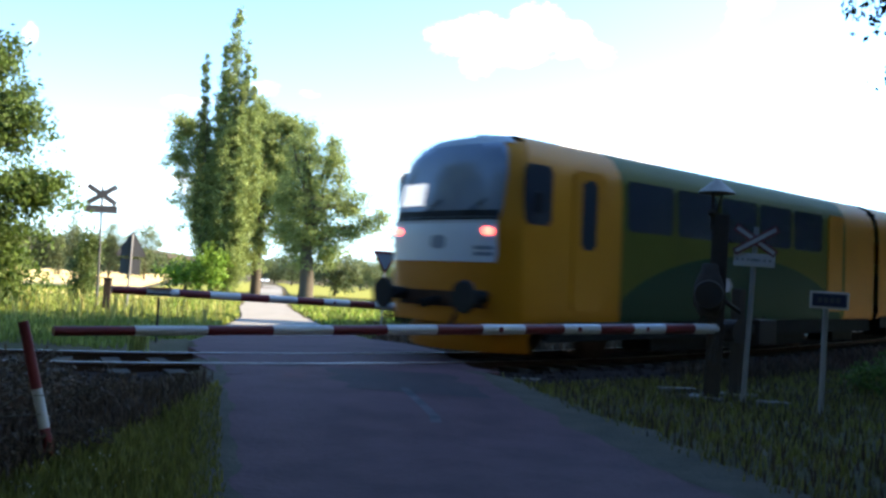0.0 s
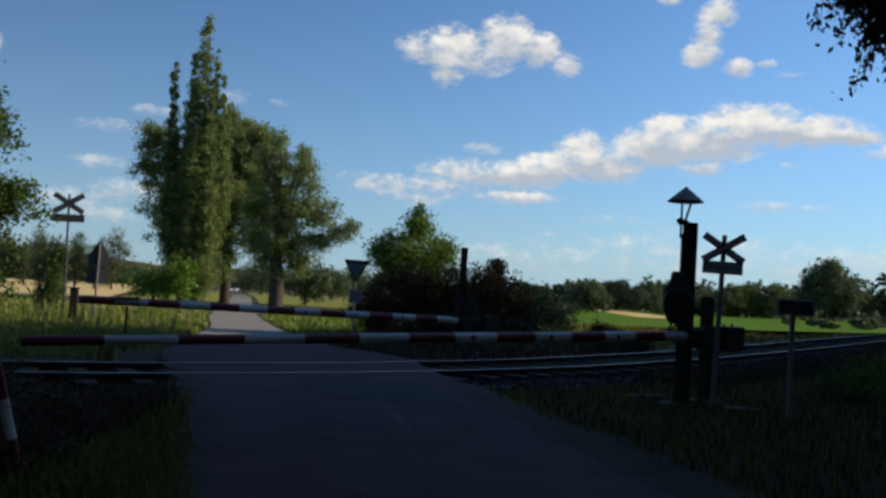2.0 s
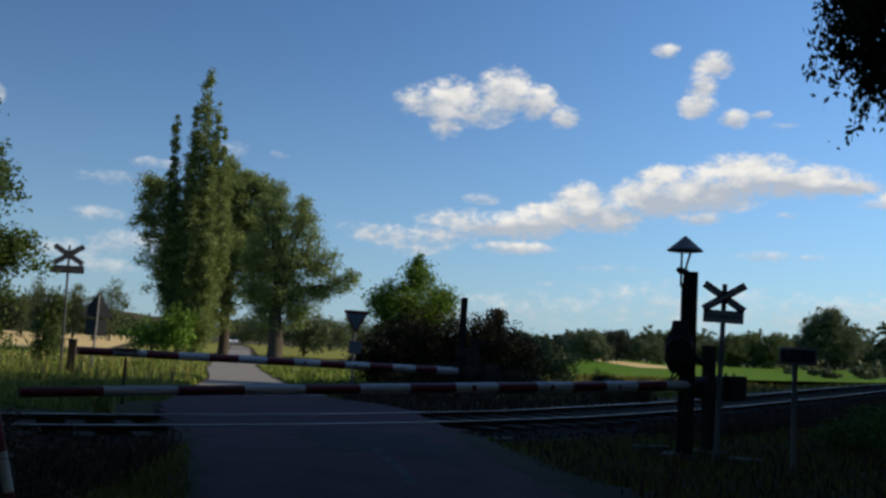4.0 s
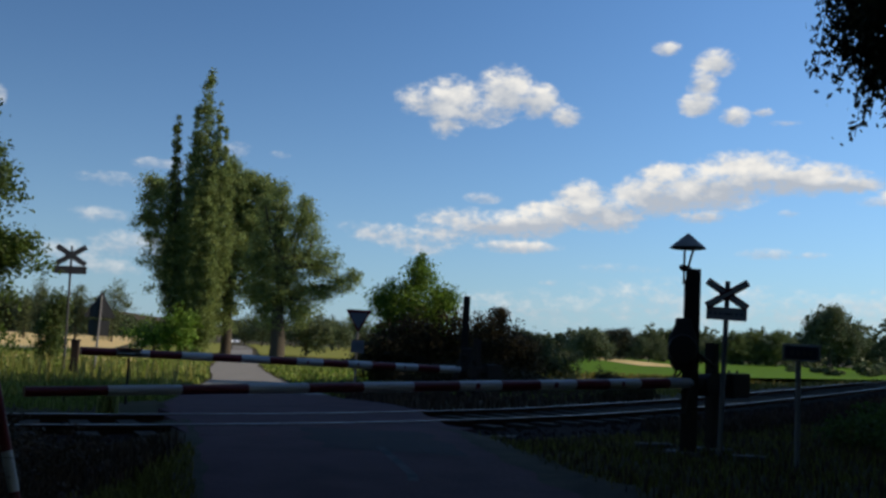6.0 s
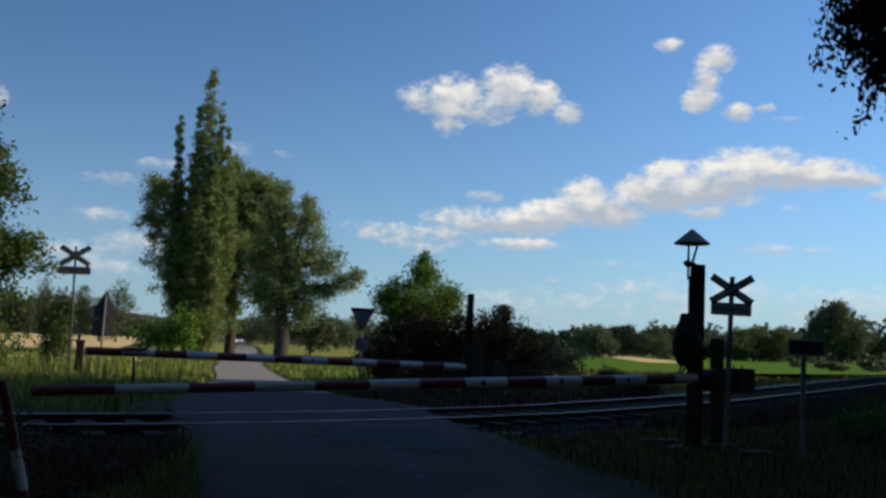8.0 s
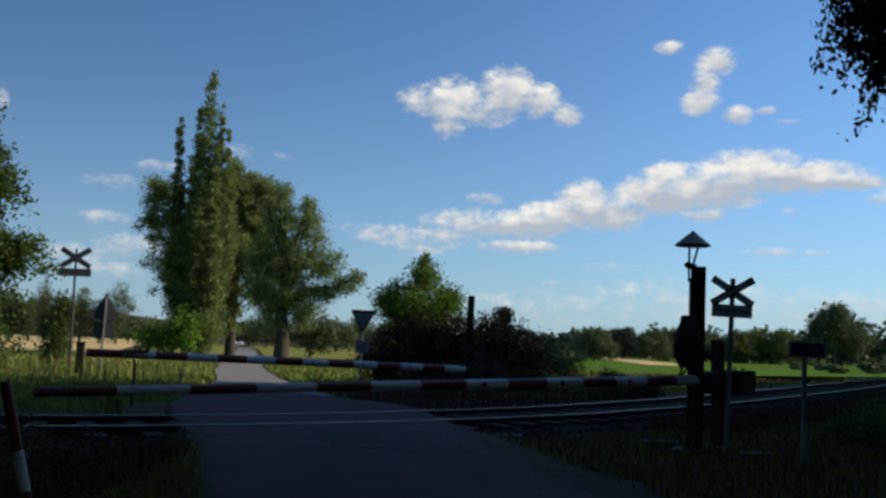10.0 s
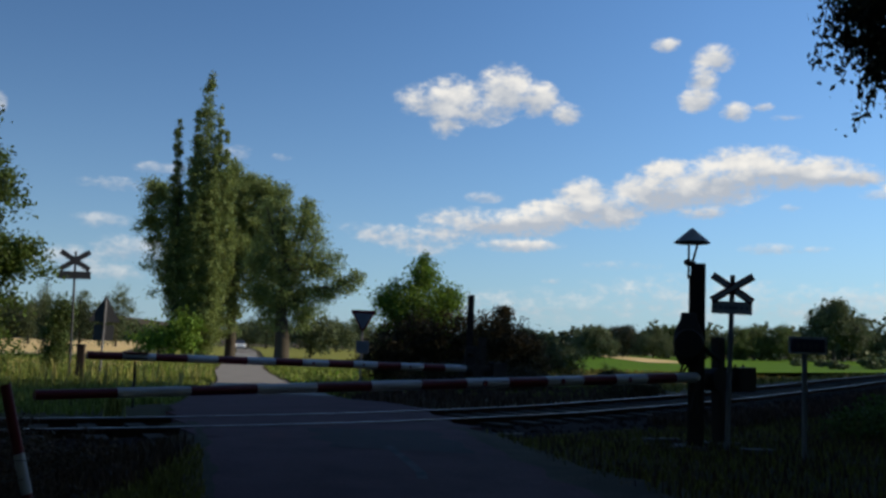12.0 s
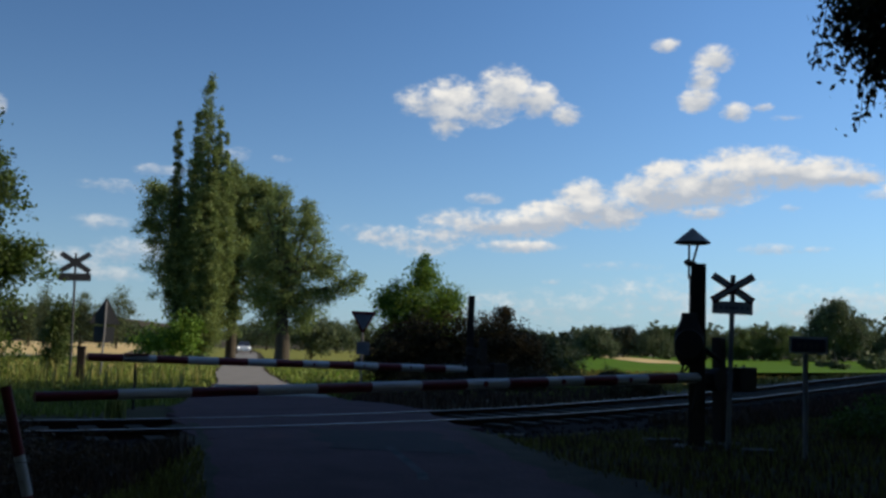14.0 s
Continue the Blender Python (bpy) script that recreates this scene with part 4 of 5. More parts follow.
def limb(bm, p, q, r0, r1, rng, kinks=4, wander=0.06):
    """A bent, tapering limb."""
    p, q = Vector(p), Vector(q)
    L = (q - p).length
    prev, pr = p, r0
    for i in range(1, kinks + 1):
        t = i / kinks
        nx = p.lerp(q, t) + Vector(rng.normal(size=3)) * L * wander * (1 - abs(2 * t - 1)) 
        rr = r0 + (r1 - r0) * t
        rod(bm, prev, nx, pr, rr, 8)
        prev, pr = nx, rr
    return bm


def tree(name, x, y, lobes, leaves, size, mat, trunk, label, seed, clump=0.35, group="", category="tree", limbs=7, droop=0.3, per=40, shell=0.45):
    """trunk: (height to which it runs, radius); lobes relative to the foot."""
    rng = np.random.default_rng(seed)
    z0 = float(ground_z(x, y))
    e = empty(name, pose(x, y, z0), label, category, group)
    bm = B()
    th, tr = trunk
    limb(bm, (0, 0, -0.2), (rng.normal() * 0.1, rng.normal() * 0.1, th), tr, tr * 0.3, rng, 6, 0.012)
    for k in range(limbs):
        l = lobes[k % len(lobes)]
        base = th * rng.uniform(0.3, 0.85)
        tip = (l[0] + rng.normal() * l[3] * 0.45, l[1] + rng.normal() * l[4] * 0.45, max(base + 0.2, l[2] + rng.normal() * l[5] * 0.4))
        limb(bm, (0, 0, base), tip, tr * 0.38, tr * 0.06, rng, 4, 0.05)
    smooth(part("trunk", bm, M["bark"], e, "grey-brown bark trunk and limbs"), 60)
    c = new("crown", leaf_mesh("crown", lobe_points(lobes, leaves, rng, clump, per, shell), size, rng, mat, droop))
    c.parent = e
    return e


def column(h0, h1, r, n, rng, lean=0.0, belly=0.35, power=2.2, floor=0.17):
    """Lobes stacked into a poplar's spire."""
    out = []
    for i in range(n):
        t = i / (n - 1)
        k = r * (min(1, 0.55 + t / belly * 0.45) if t < belly else max(floor, 1 - ((t - belly) / (1 - belly)) ** power))
        j = r * 0.25 * (1 - 0.75 * t)
        out.append((lean * t + rng.normal() * j, rng.normal() * j, h0 + (h1 - h0) * t, k, k, (h1 - h0) / n * 1.3, k + 0.15))
    return out


def spires(rows, rng):
    """Upright limbs of a columnar poplar: offset, foot, tip and girth of each."""
    out = []
    for dx, dy, h0, h1, r in rows:
        for x, y, z, a, b, c, w in column(h0, h1, r, max(9, int((h1 - h0) * 1.5)), rng, 0.2 * dx, 0.3, 3.4, 0.34):
            bend = 1 - 0.45 * max(0.0, 1 - (z - h0) / 4)
            out.append((x + dx * bend, y + dy * bend, z, a, b, c, w))
    return out


RNG = np.random.default_rng(11)
tree("poplar", -16.0, 60, spires([(-0.15, 0, 1, 18.7, 0.95), (-0.75, 0.3, 1, 16.6, 0.65), (0.5, 0.2, 1, 16.4, 0.62), (1.0, 0, 2, 14.8, 0.5), (0.45, -0.6, 1, 13.8, 0.62), (-0.7, -0.7, 1, 12.8, 0.6), (-1.5, 0.1, 1.2, 11.2, 0.65),
                                   (1.25, 0.3, 1, 11.8, 0.65), (-0.15, -1.1, 0.6, 10.6, 0.62), (0.85, -1.0, 0.6, 8.6, 0.6), (-1.2, -0.9, 0.6, 8.4, 0.62), (-2.0, 0, 0.8, 7.4, 0.55)], RNG), 110000, 0.15, M["poplar_leaf"], (13, 0.3), "tall slim columnar poplar with upright limbs, sunlit on one side", 1, 0.17, limbs=12, droop=-0.5, per=40, shell=0.6)
tree("poplar", -17.6, 59.2, column(3, 15.2, 0.62, 22, RNG, -0.3, 0.3, 1.6, 0.36), 14000, 0.14, M["tree_leaf"], (12, 0.14), "thin dark poplar spire beside the tall one", 2, 0.16, limbs=8, droop=-0.5, per=50, shell=0.7)
tree("tree", -15.0, 64.5, [(-5.7, 0, 11.5, 1.1, 1.2, 1.4, 0.9), (-5.6, 0, 9.4, 1.2, 1.3, 1.5, 0.9), (-4.5, 0, 7.0, 1.6, 1.6, 2.2, 1.2), (-2.9, 0, 9.6, 2.2, 1.6, 2.5, 1.6), (-3.0, 0, 4.8, 2.3, 1.6, 2.4, 1.4), (1.5, 0, 8.5, 2.4, 2, 2.5, 1.6), (0, 0, 6, 3.2, 2.5, 3.6, 3), (1.6, 0, 10.6, 2.0, 2, 2.2, 1.7), (2.5, 0, 6.6, 1.8, 2, 3.2, 1.6),
                           (-1.0, 0, 11.0, 2.4, 2, 2.4, 1.8), (-0.8, -1, 3.0, 2.4, 1.6, 1.6, 1.4), (0.6, 0, 12.2, 1.2, 1.2, 1.2, 0.8), (-0.5, 0, 13.1, 1.0, 1.1, 1.2, 0.7), (2.2, 0, 11.9, 0.9, 1, 1.1, 0.6), (0.7, 0, 9.2, 1.5, 1.5, 2.4, 1.4)], 95000, 0.17, M["poplar_leaf"], (11, 0.42),
     "broad leafy poplar with a full ragged crown by the lane", 3, 0.27, limbs=14, per=110, shell=0.5)
tree("tree", -9.7, 55, [(0.3, 0, 8.3, 1.5, 1.5, 1.6, 1.5), (-0.3, 0, 10.0, 0.5, 0.5, 0.8, 0.35), (1.3, 0, 9.5, 0.45, 0.5, 0.8, 0.3), (-0.9, 0, 8.9, 0.9, 1, 1.1, 0.7), (1.6, 0, 8.2, 0.8, 1, 1.2, 0.7), (-0.6, 0, 6.3, 1.5, 1.5, 1.5, 1.5), (1.4, 0, 6.3, 1.6, 1.5, 1.6, 1.6), (2.6, 0, 5.9, 1.1, 1, 1.0, 0.8),
                        (0.4, 0, 4.6, 1.7, 1.5, 1.2, 1.5), (-0.7, 0, 3.5, 1.3, 1.3, 0.9, 0.9), (1.3, 0, 3.5, 1.4, 1.3, 0.8, 0.9), (-1.7, 0, 6.0, 0.9, 1, 1.2, 0.7), (3.6, 0, 4.7, 0.9, 0.8, 0.6, 0.5), (4.2, 0, 5.1, 0.6, 0.6, 0.5, 0.3), (2.6, 0, 4.1, 0.9, 0.8, 0.6, 0.5), (-1.5, 0, 4.2, 0.7, 0.8, 0.8, 0.5), (-0.5, 0.3, 2.6, 1.0, 0.9, 0.8, 0.6), (0.9, 0.3, 2.7, 0.9, 0.9, 0.7, 0.5)], 40000, 0.14, M["poplar_leaf"], (7.5, 0.5),
     "rounded poplar with a forked trunk and drooping side branches", 4, 0.26, limbs=22, per=55, shell=0.42)
tree("shrub", -18.0, 58, [(0, 0, 1.2, 2.0, 1.2, 1.1, 1), (1.6, 0, 1.6, 1.2, 1, 1.4, 0.8)], 4200, 0.22, M["bush_leaf"], (1.6, 0.1), "low green shoots round the foot of the poplars", 5, 0.25, category="bush", limbs=4)
tree("shrub", -10.1, 70, [(0, 0, 1.8, 1.9, 1.5, 1.7, 1), (0.9, 0, 1.5, 1.4, 1.2, 1.3, 0.6)], 4200, 0.22, M["far_leaf"], (2, 0.1), "round olive-green bush behind the lane trees", 6, 0.24, category="bush", limbs=4)
# bush with the bright crown, and beside it the thicket coloured for shade
tree("bush", -0.75, 27, [(0, 0, 2.5, 1.0, 0.9, 0.9, 1.5), (-0.5, 0, 2.0, 0.8, 0.8, 0.8, 1), (0.7, 0, 2.1, 0.7, 0.8, 0.8, 1), (0.1, 0, 3.25, 0.45, 0.5, 0.45, 0.6), (0.15, 0, 3.75, 0.2, 0.2, 0.25, 0.12), (-0.85, 0, 2.5, 0.45, 0.5, 0.5, 0.5), (0.95, 0, 2.6, 0.35, 0.4, 0.4, 0.4), (0, 0, 1.2, 1.3, 1.0, 1.0, 1.5)], 24000, 0.085, M["bush_leaf"], (2.6, 0.07),
     "young tree bush with a bright green crown over a dark foot", 7, 0.13, category="bush", limbs=10, droop=-0.4, per=24)
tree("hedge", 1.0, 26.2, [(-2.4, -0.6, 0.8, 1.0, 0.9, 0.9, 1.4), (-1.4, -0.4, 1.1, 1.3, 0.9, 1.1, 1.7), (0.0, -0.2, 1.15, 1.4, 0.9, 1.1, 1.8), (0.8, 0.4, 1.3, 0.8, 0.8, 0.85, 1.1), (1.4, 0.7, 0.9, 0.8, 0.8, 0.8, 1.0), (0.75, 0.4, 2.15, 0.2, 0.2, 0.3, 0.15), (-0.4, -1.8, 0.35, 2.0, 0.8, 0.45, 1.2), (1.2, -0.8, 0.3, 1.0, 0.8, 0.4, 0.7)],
     52000, 0.085, M["hedge_shade_leaf"], (1.4, 0.06), "thicket beside the railway, leaves coloured dark brown for the shade", 8, 0.11, category="hedge", limbs=12, per=20)
tree("bush", 3.15, 31.5, [(0, 0, 1.0, 0.9, 0.8, 0.8, 1), (1.1, 0.6, 0.8, 0.8, 0.8, 0.7, 0.8), (-0.6, 0.4, 0.6, 0.8, 0.7, 0.6, 0.7)], 9000, 0.1, M["far_leaf"], (1.2, 0.05), "rounded olive-green bush at the end of the thicket", 12, 0.14, category="bush", limbs=6, per=24)
# at the edge of the view beside the far barrier
tree("tree", -14.75, 24, [(0, 0, 4.6, 2.7, 2.4, 2.2, 3), (0.4, 0, 6.4, 1.9, 2, 1.6, 2), (2.4, 0, 5.0, 1.0, 1, 1.0, 0.8), (2.9, 0, 3.2, 1.3, 1, 0.7, 0.9), (1.6, 0, 1.9, 1.7, 1.4, 1.1, 1.3), (-2, 0, 6, 2.2, 2, 2.2, 1.8), (1.9, 0, 0.7, 1.5, 1.2, 0.7, 0.8), (-0.3, 0, 8.4, 1.6, 1.5, 1.0, 1.0), (1.5, 0, 6.9, 0.9, 0.9, 0.8, 0.6)],
     62000, 0.13, M["ash_leaf"], (6.5, 0.22), "leafy green tree reaching down to the weeds by the track", 9, 0.19, limbs=14, per=70)
tree("young_tree", -13.3, 31.5, [(0, 0, 1.0, 0.5, 0.5, 0.9, 1), (0.1, 0, 1.9, 0.38, 0.4, 0.7, 0.7)], 6000, 0.1, M["tree_leaf"], (2.2, 0.04), "small young tree standing in the weeds", 10, 0.12, limbs=5)

# row of trees far off beyond the wheat
FAR = [(-58, 122, 6.2, 1.3), (-55.4, 122, 5.6, 1.4), (-51.6, 118, 6.8, 0.9), (-49, 118, 4.6, 1.2), (-46.2, 116, 6.6, 1.1), (-43.6, 116, 5.0, 1.7), (-42.2, 118, 6.9, 2.1), (-61, 120, 5, 2), (-64, 124, 6.5, 2.2)]
for i, (x, y, hh, r) in enumerate(FAR):
    hh *= 1.2
    tree("tree", x, y, [(0, 0, hh * 0.62, r, r, hh * 0.34, 2), (0.3 * r, 0, hh * 0.4, r * 1.1, r, hh * 0.3, 1), (-0.4 * r, 0, hh * 0.3, r, r, hh * 0.25, 1)], 4500, 0.24, M["far_leaf"], (hh * 0.8, 0.15),
         "distant green field tree beyond the wheat", 30 + i, 0.35, "row of distant field trees", limbs=3)
for i, (x, y, hh, r) in enumerate([(-29, 150, 6.2, 3.0), (-34, 160, 5.4, 3.6), (-22, 165, 5.0, 3.2), (-14, 120, 4.6, 2.2), (-30, 110, 3.2, 1.5), (-13.5, 150, 6, 3)]):
    tree("tree", x, y, [(0, 0, hh * 0.55, r, r, hh * 0.4, 2), (0.5 * r, 0, hh * 0.35, r, r, hh * 0.3, 1)], 6000, 0.28, M["far_leaf"], (hh * 0.7, 0.15),
         "distant rounded tree behind the meadow", 50 + i, 0.4, "distant trees behind the meadow", limbs=3)


def woods(name, x0, x1, y, h0, h1, n, leaves, size, label, seed, slope=0.0):
    """A far belt of trees: rounded crowns of uneven height, all leaves in one sheet of stuff."""
    rng = np.random.default_rng(seed)
    lobes = []
    for i in range(n):
        t = (i + rng.uniform(-0.3, 0.3)) / n
        x, yy = x0 + (x1 - x0) * t, y + slope * t + rng.normal() * 5
        hh = rng.uniform(h0, h1)
        r = hh * rng.uniform(0.35, 0.6)
        z = float(ground_z(x, yy))
        lobes.append((x, yy, z + hh * 0.62, r, r, hh * 0.36, 2))
        lobes.append((x + rng.normal() * r * 0.7, yy - 1, z + hh * 0.3, r * 1.2, r, hh * 0.3, 1.4))
    ob = new(name, leaf_mesh(name, lobe_points(lobes, leaves, rng, size * 0.55, 26), size, rng, M["far_leaf"], narrow=0.9))
    return tagged(ob, label, "woods", kind="stuff")


woods("tree_belt", 20, 130, 215, 5, 8.6, 34, 110000, 0.42, "belt of dark green trees behind the meadow", 70)
woods("tree_belt", 76, 150, 172, 9, 12.5, 14, 70000, 0.42, "taller rounded trees at the end of the meadow", 71)
tree("tree", 68.5, 160, [(0, 0, 6.5, 4.2, 3.5, 3.6, 3), (0.5, 0, 9, 2.4, 2.4, 2.0, 1.4), (-3.5, 0, 4.0, 3, 3, 2.8, 1.5), (3.8, 0, 5.0, 3, 3, 3, 1.5)], 20000, 0.36, M["far_leaf"], (8, 0.4), "large rounded tree standing at the end of the meadow", 76, 0.5)
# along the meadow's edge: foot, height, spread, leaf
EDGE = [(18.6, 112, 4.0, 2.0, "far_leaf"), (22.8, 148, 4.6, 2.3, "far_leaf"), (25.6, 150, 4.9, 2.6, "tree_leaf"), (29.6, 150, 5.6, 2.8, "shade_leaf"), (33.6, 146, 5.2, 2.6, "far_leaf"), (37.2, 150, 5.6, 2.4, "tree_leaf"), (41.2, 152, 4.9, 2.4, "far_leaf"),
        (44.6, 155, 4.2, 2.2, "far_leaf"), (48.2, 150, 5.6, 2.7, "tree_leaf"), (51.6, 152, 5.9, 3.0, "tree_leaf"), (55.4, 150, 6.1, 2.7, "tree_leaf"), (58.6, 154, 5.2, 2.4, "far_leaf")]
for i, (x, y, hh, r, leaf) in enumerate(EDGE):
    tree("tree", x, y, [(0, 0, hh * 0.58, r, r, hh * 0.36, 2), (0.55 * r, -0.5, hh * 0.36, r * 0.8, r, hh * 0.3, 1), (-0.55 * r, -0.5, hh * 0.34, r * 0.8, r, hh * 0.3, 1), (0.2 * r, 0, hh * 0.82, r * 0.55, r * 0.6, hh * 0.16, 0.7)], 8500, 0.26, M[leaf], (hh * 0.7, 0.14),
         "rounded field tree at the edge of the meadow", 400 + i, 0.3, "trees at the edge of the meadow", limbs=3)
woods("far_woods", -330, -60, 420, 6, 11, 60, 40000, 1.3, "distant dark woods behind the wheat", 73)
woods("far_woods", -60, 330, 480, 7, 12, 70, 40000, 1.3, "distant dark woods on the skyline", 74)
woods("trackside_scrub", 33, 54, 80, 0.6, 1.6, 16, 9000, 0.22, "low dark scrub between the railway and the meadow", 77, 28)
woods("meadow_scrub", 30, 120, 160, 1.2, 2.6, 26, 7000, 0.5, "low dark scrub at the edge of the meadow", 75, 10)

# beside and behind the camera: one overhanging tree seen, the rest added for shade
def drooping(seed):
    rng = np.random.default_rng(seed)
    e = empty("overhanging_tree", pose(7.2, 4.2, 0), "dark shaded tree whose leafy twigs hang over the lane", "tree")
    bm = B()
    limb(bm, (0, 0, -0.2), (-0.3, 0.2, 8), 0.24, 0.09, rng, 6, 0.015)
    limb(bm, (0, 0, 2.9), (-3.9, 2.5, 4.6), 0.09, 0.02, rng, 5, 0.04)
    limb(bm, (-0.2, 0, 3.6), (-3.4, 1.2, 5.2), 0.08, 0.02, rng, 5, 0.04)
    smooth(part("trunk", bm, M["bark"], e, "dark bark trunk and limbs"), 60)
    P, tw = [], B()
    # hanging twigs: x, y of the top, top and lowest heights
    for k in range(130):
        t = rng.uniform(0, 1)
        x = -4.52 + 1.5 * t
        y = 1.8 + rng.normal() * 0.25
        low = 3.5 - 0.72 * min(1, t * 3.2) + abs(rng.normal()) * 0.14 + (0.3 if 0.31 < t < 0.37 else 0)
        if k in (5, 9):
            x, low = -4.2 + 0.05 * (k - 5), 2.98 + 0.05 * (k - 5)
        top = 4.4
        q = Vector((x + rng.normal() * 0.05, y + rng.normal() * 0.1, low))
        p = Vector((x + 0.12, y, top))
        rod(tw, p, q, 0.006, 0.002, 4)
        n = 16 if k in (5, 9) else 150
        for i in range(n):
            s = rng.uniform(0.0, 1) ** 0.8
            spread = 0.018 if k in (5, 9) and s > 0.4 else 0.05
            P.append(np.array(p.lerp(q, s)) + rng.normal(size=3) * spread)
    part("twig", tw, M["bark"], e)
    P = np.array(P)
    # coloured darker than this tree's crown, to carry the shade
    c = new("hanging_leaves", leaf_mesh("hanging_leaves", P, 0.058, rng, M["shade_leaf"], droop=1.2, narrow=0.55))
    c.parent = e
    # crown above the view, widened to cut skylight on the lane
    lobes = [(-1.2, 0.6, 6.6, 3.4, 3.0, 1.7, 3), (0.5, -1.5, 7, 3.2, 3, 2.2, 3), (-1.7, 0.8, 5.2, 1.9, 1.6, 0.6, 1.4), (-6.5, -2.0, 7.5, 3.6, 3.4, 1.6, 3)]
    c = new("crown", leaf_mesh("crown", lobe_points(lobes, 26000, rng, 0.3, 30), 0.2, rng, M["ash_leaf"]))
    c.parent = e


drooping(90)
# unseen trees placed to block sun and sky over the crossing
SHADE = [(15.0, 9.0, 15, 4.2), (18.4, 16.0, 16, 4.4), (22.6, 23.0, 22, 4.5), (28.0, 31, 16.8, 4.4), (32.5, 41, 13, 4.4), (26, 17, 15, 5), (20.6, 19.6, 20, 4.6), (26.5, 26.5, 14, 4.6), (-13, 5, 11, 4.4), (-16, 12, 11, 4.6), (-14, -8, 13, 5), (2, -16, 14, 5), (12, -14, 14, 5), (-6, -16, 13, 5), (9.5, -3, 12, 4.4), (15.5, 1.5, 13, 4.6), (22, 8, 14, 4.6), (4.5, -8, 12, 4.6), (-4.5, -7, 11, 4.6), (-9.5, -1.5, 9, 3.6)]
for i, (x, y, hh, r) in enumerate(SHADE):
    tree("unseen_shade_tree", x, y, [(0, 0, hh * 0.62, r, r, hh * 0.34, 3), (0.4 * r, 0, hh * 0.35, r, r, hh * 0.25, 2), (-0.4 * r, 0.3 * r, hh * 0.42, r, r, hh * 0.27, 2)], 15000, 0.44, M["ash_leaf"], (hh * 0.75, 0.28),
         "dense leafy tree out of view, added to shade the crossing", 100 + i, 0.5, "row of roadside trees", limbs=6, per=30)

# canopy added overhead, never in view, to hold skylight off the lane
tree("unseen_canopy_tree", -5.6, 1.2, [(1.5, 0.8, 8.6, 3.6, 3.4, 1.2, 3), (-1.5, 0, 8.8, 3.4, 3.4, 1.6, 3), (4.8, -1.5, 8.8, 3.4, 3.4, 1.2, 3), (3.5, 3.6, 9.2, 3.2, 2.6, 1.0, 2)], 26000, 0.3, M["ash_leaf"], (8, 0.3),
     "wide leafy tree above the view, added to darken the lane", 140, 0.4, limbs=12, per=30)

# two bushes added outside the view to hide the low sky from the bank
tree("unseen_shade_bush", 8.6, 9.3, [(0, 0, 1.3, 1.5, 1.5, 1.2, 2), (0.8, 0.9, 2.0, 1.3, 1.3, 1.0, 1)], 12000, 0.12, M["ash_leaf"], (2, 0.06), "dense bush out of view, added to shade the bank by the lane", 141, 0.2, category="bush", limbs=6)
tree("unseen_shade_bush", 11.6, 13.4, [(0, 0, 1.3, 1.6, 1.5, 1.2, 2), (0.8, 1.2, 2.2, 1.4, 1.4, 1.1, 1)], 12000, 0.13, M["ash_leaf"], (2, 0.06), "dense bush out of view, added to shade the railway bank", 142, 0.2, category="bush", limbs=6)


# ---- undergrowth ----
def blades(name, n, place, hmin, hmax, mat, label, seed, width=0.012, kind="stuff"):
    """Bent grass blades, three points wide at the foot and one at the tip."""
    rng = np.random.default_rng(seed)
    P = place(n, rng)
    z = ground_z(P[:, 0], P[:, 1])
    n = len(P)
    hgt = rng.uniform(hmin, hmax, n)
    a = rng.uniform(0, math.tau, n)
    lean = rng.uniform(0.05, 0.55, n) * hgt
    side = np.stack([-np.sin(a), np.cos(a)], 1) * width * (0.6 + hgt / hmax)[:, None]
    fwd = np.stack([np.cos(a), np.sin(a)], 1)
    V = np.empty((n, 5, 3))
    V[:, 0, :2], V[:, 1, :2] = P - side, P + side
    mid = P + fwd * (lean * 0.35)[:, None]
    V[:, 2, :2], V[:, 3, :2] = mid + side * 0.8, mid - side * 0.8
    V[:, 4, :2] = P + fwd * lean[:, None]
    V[:, 0, 2] = V[:, 1, 2] = z - 0.02
    V[:, 2, 2] = V[:, 3, 2] = z + hgt * 0.6
    V[:, 4, 2] = z + hgt
    i = np.arange(n)[:, None] * 5
    F = (i + np.array([[0, 1, 2, 3]])).tolist() + (i + np.array([[3, 2, 4]])).tolist()
    return tagged(new(name, from_arrays(name, V.reshape(-1, 3), F, mat)), label, "grass", kind=kind)


def beside_road(x_lo, x_hi, y_lo, y_hi, keep_off=0.05, track_off=2.2, left=None):
    def place(n, rng):
        P = np.stack([rng.uniform(x_lo, x_hi, n), rng.uniform(y_lo, y_hi, n)], 1)
        off = P[:, 0] - road_mid(P[:, 1])
        ok = abs(off) > road_half(P[:, 1]) + keep_off + rng.exponential(0.08, n)
        ok &= track_gap(P[:, 0], P[:, 1]) > track_off
        if left is not None:
            ok &= (off < 0) == left
        return P[ok]
    return place


blades("verge_grass", 60000, beside_road(-2.55, 0.2, 3.2, 12.0, keep_off=-0.02, left=True), 0.02, 0.12, M["grass_blade"], "green verge grass in shade", 201, 0.006)
blades("withered_grass", 14000, beside_road(-5.5, -2.4, 3.2, 11.0, track_off=2.0, left=True), 0.05, 0.22, M["bramble"], "dark withered grass among the brambles", 212, 0.008)
blades("verge_grass", 24000, beside_road(0.6, 7.5, 5.5, 17, keep_off=0.22, left=False), 0.02, 0.12, M["grass_blade"], "green verge grass between lane and line, in shade", 202, 0.006)
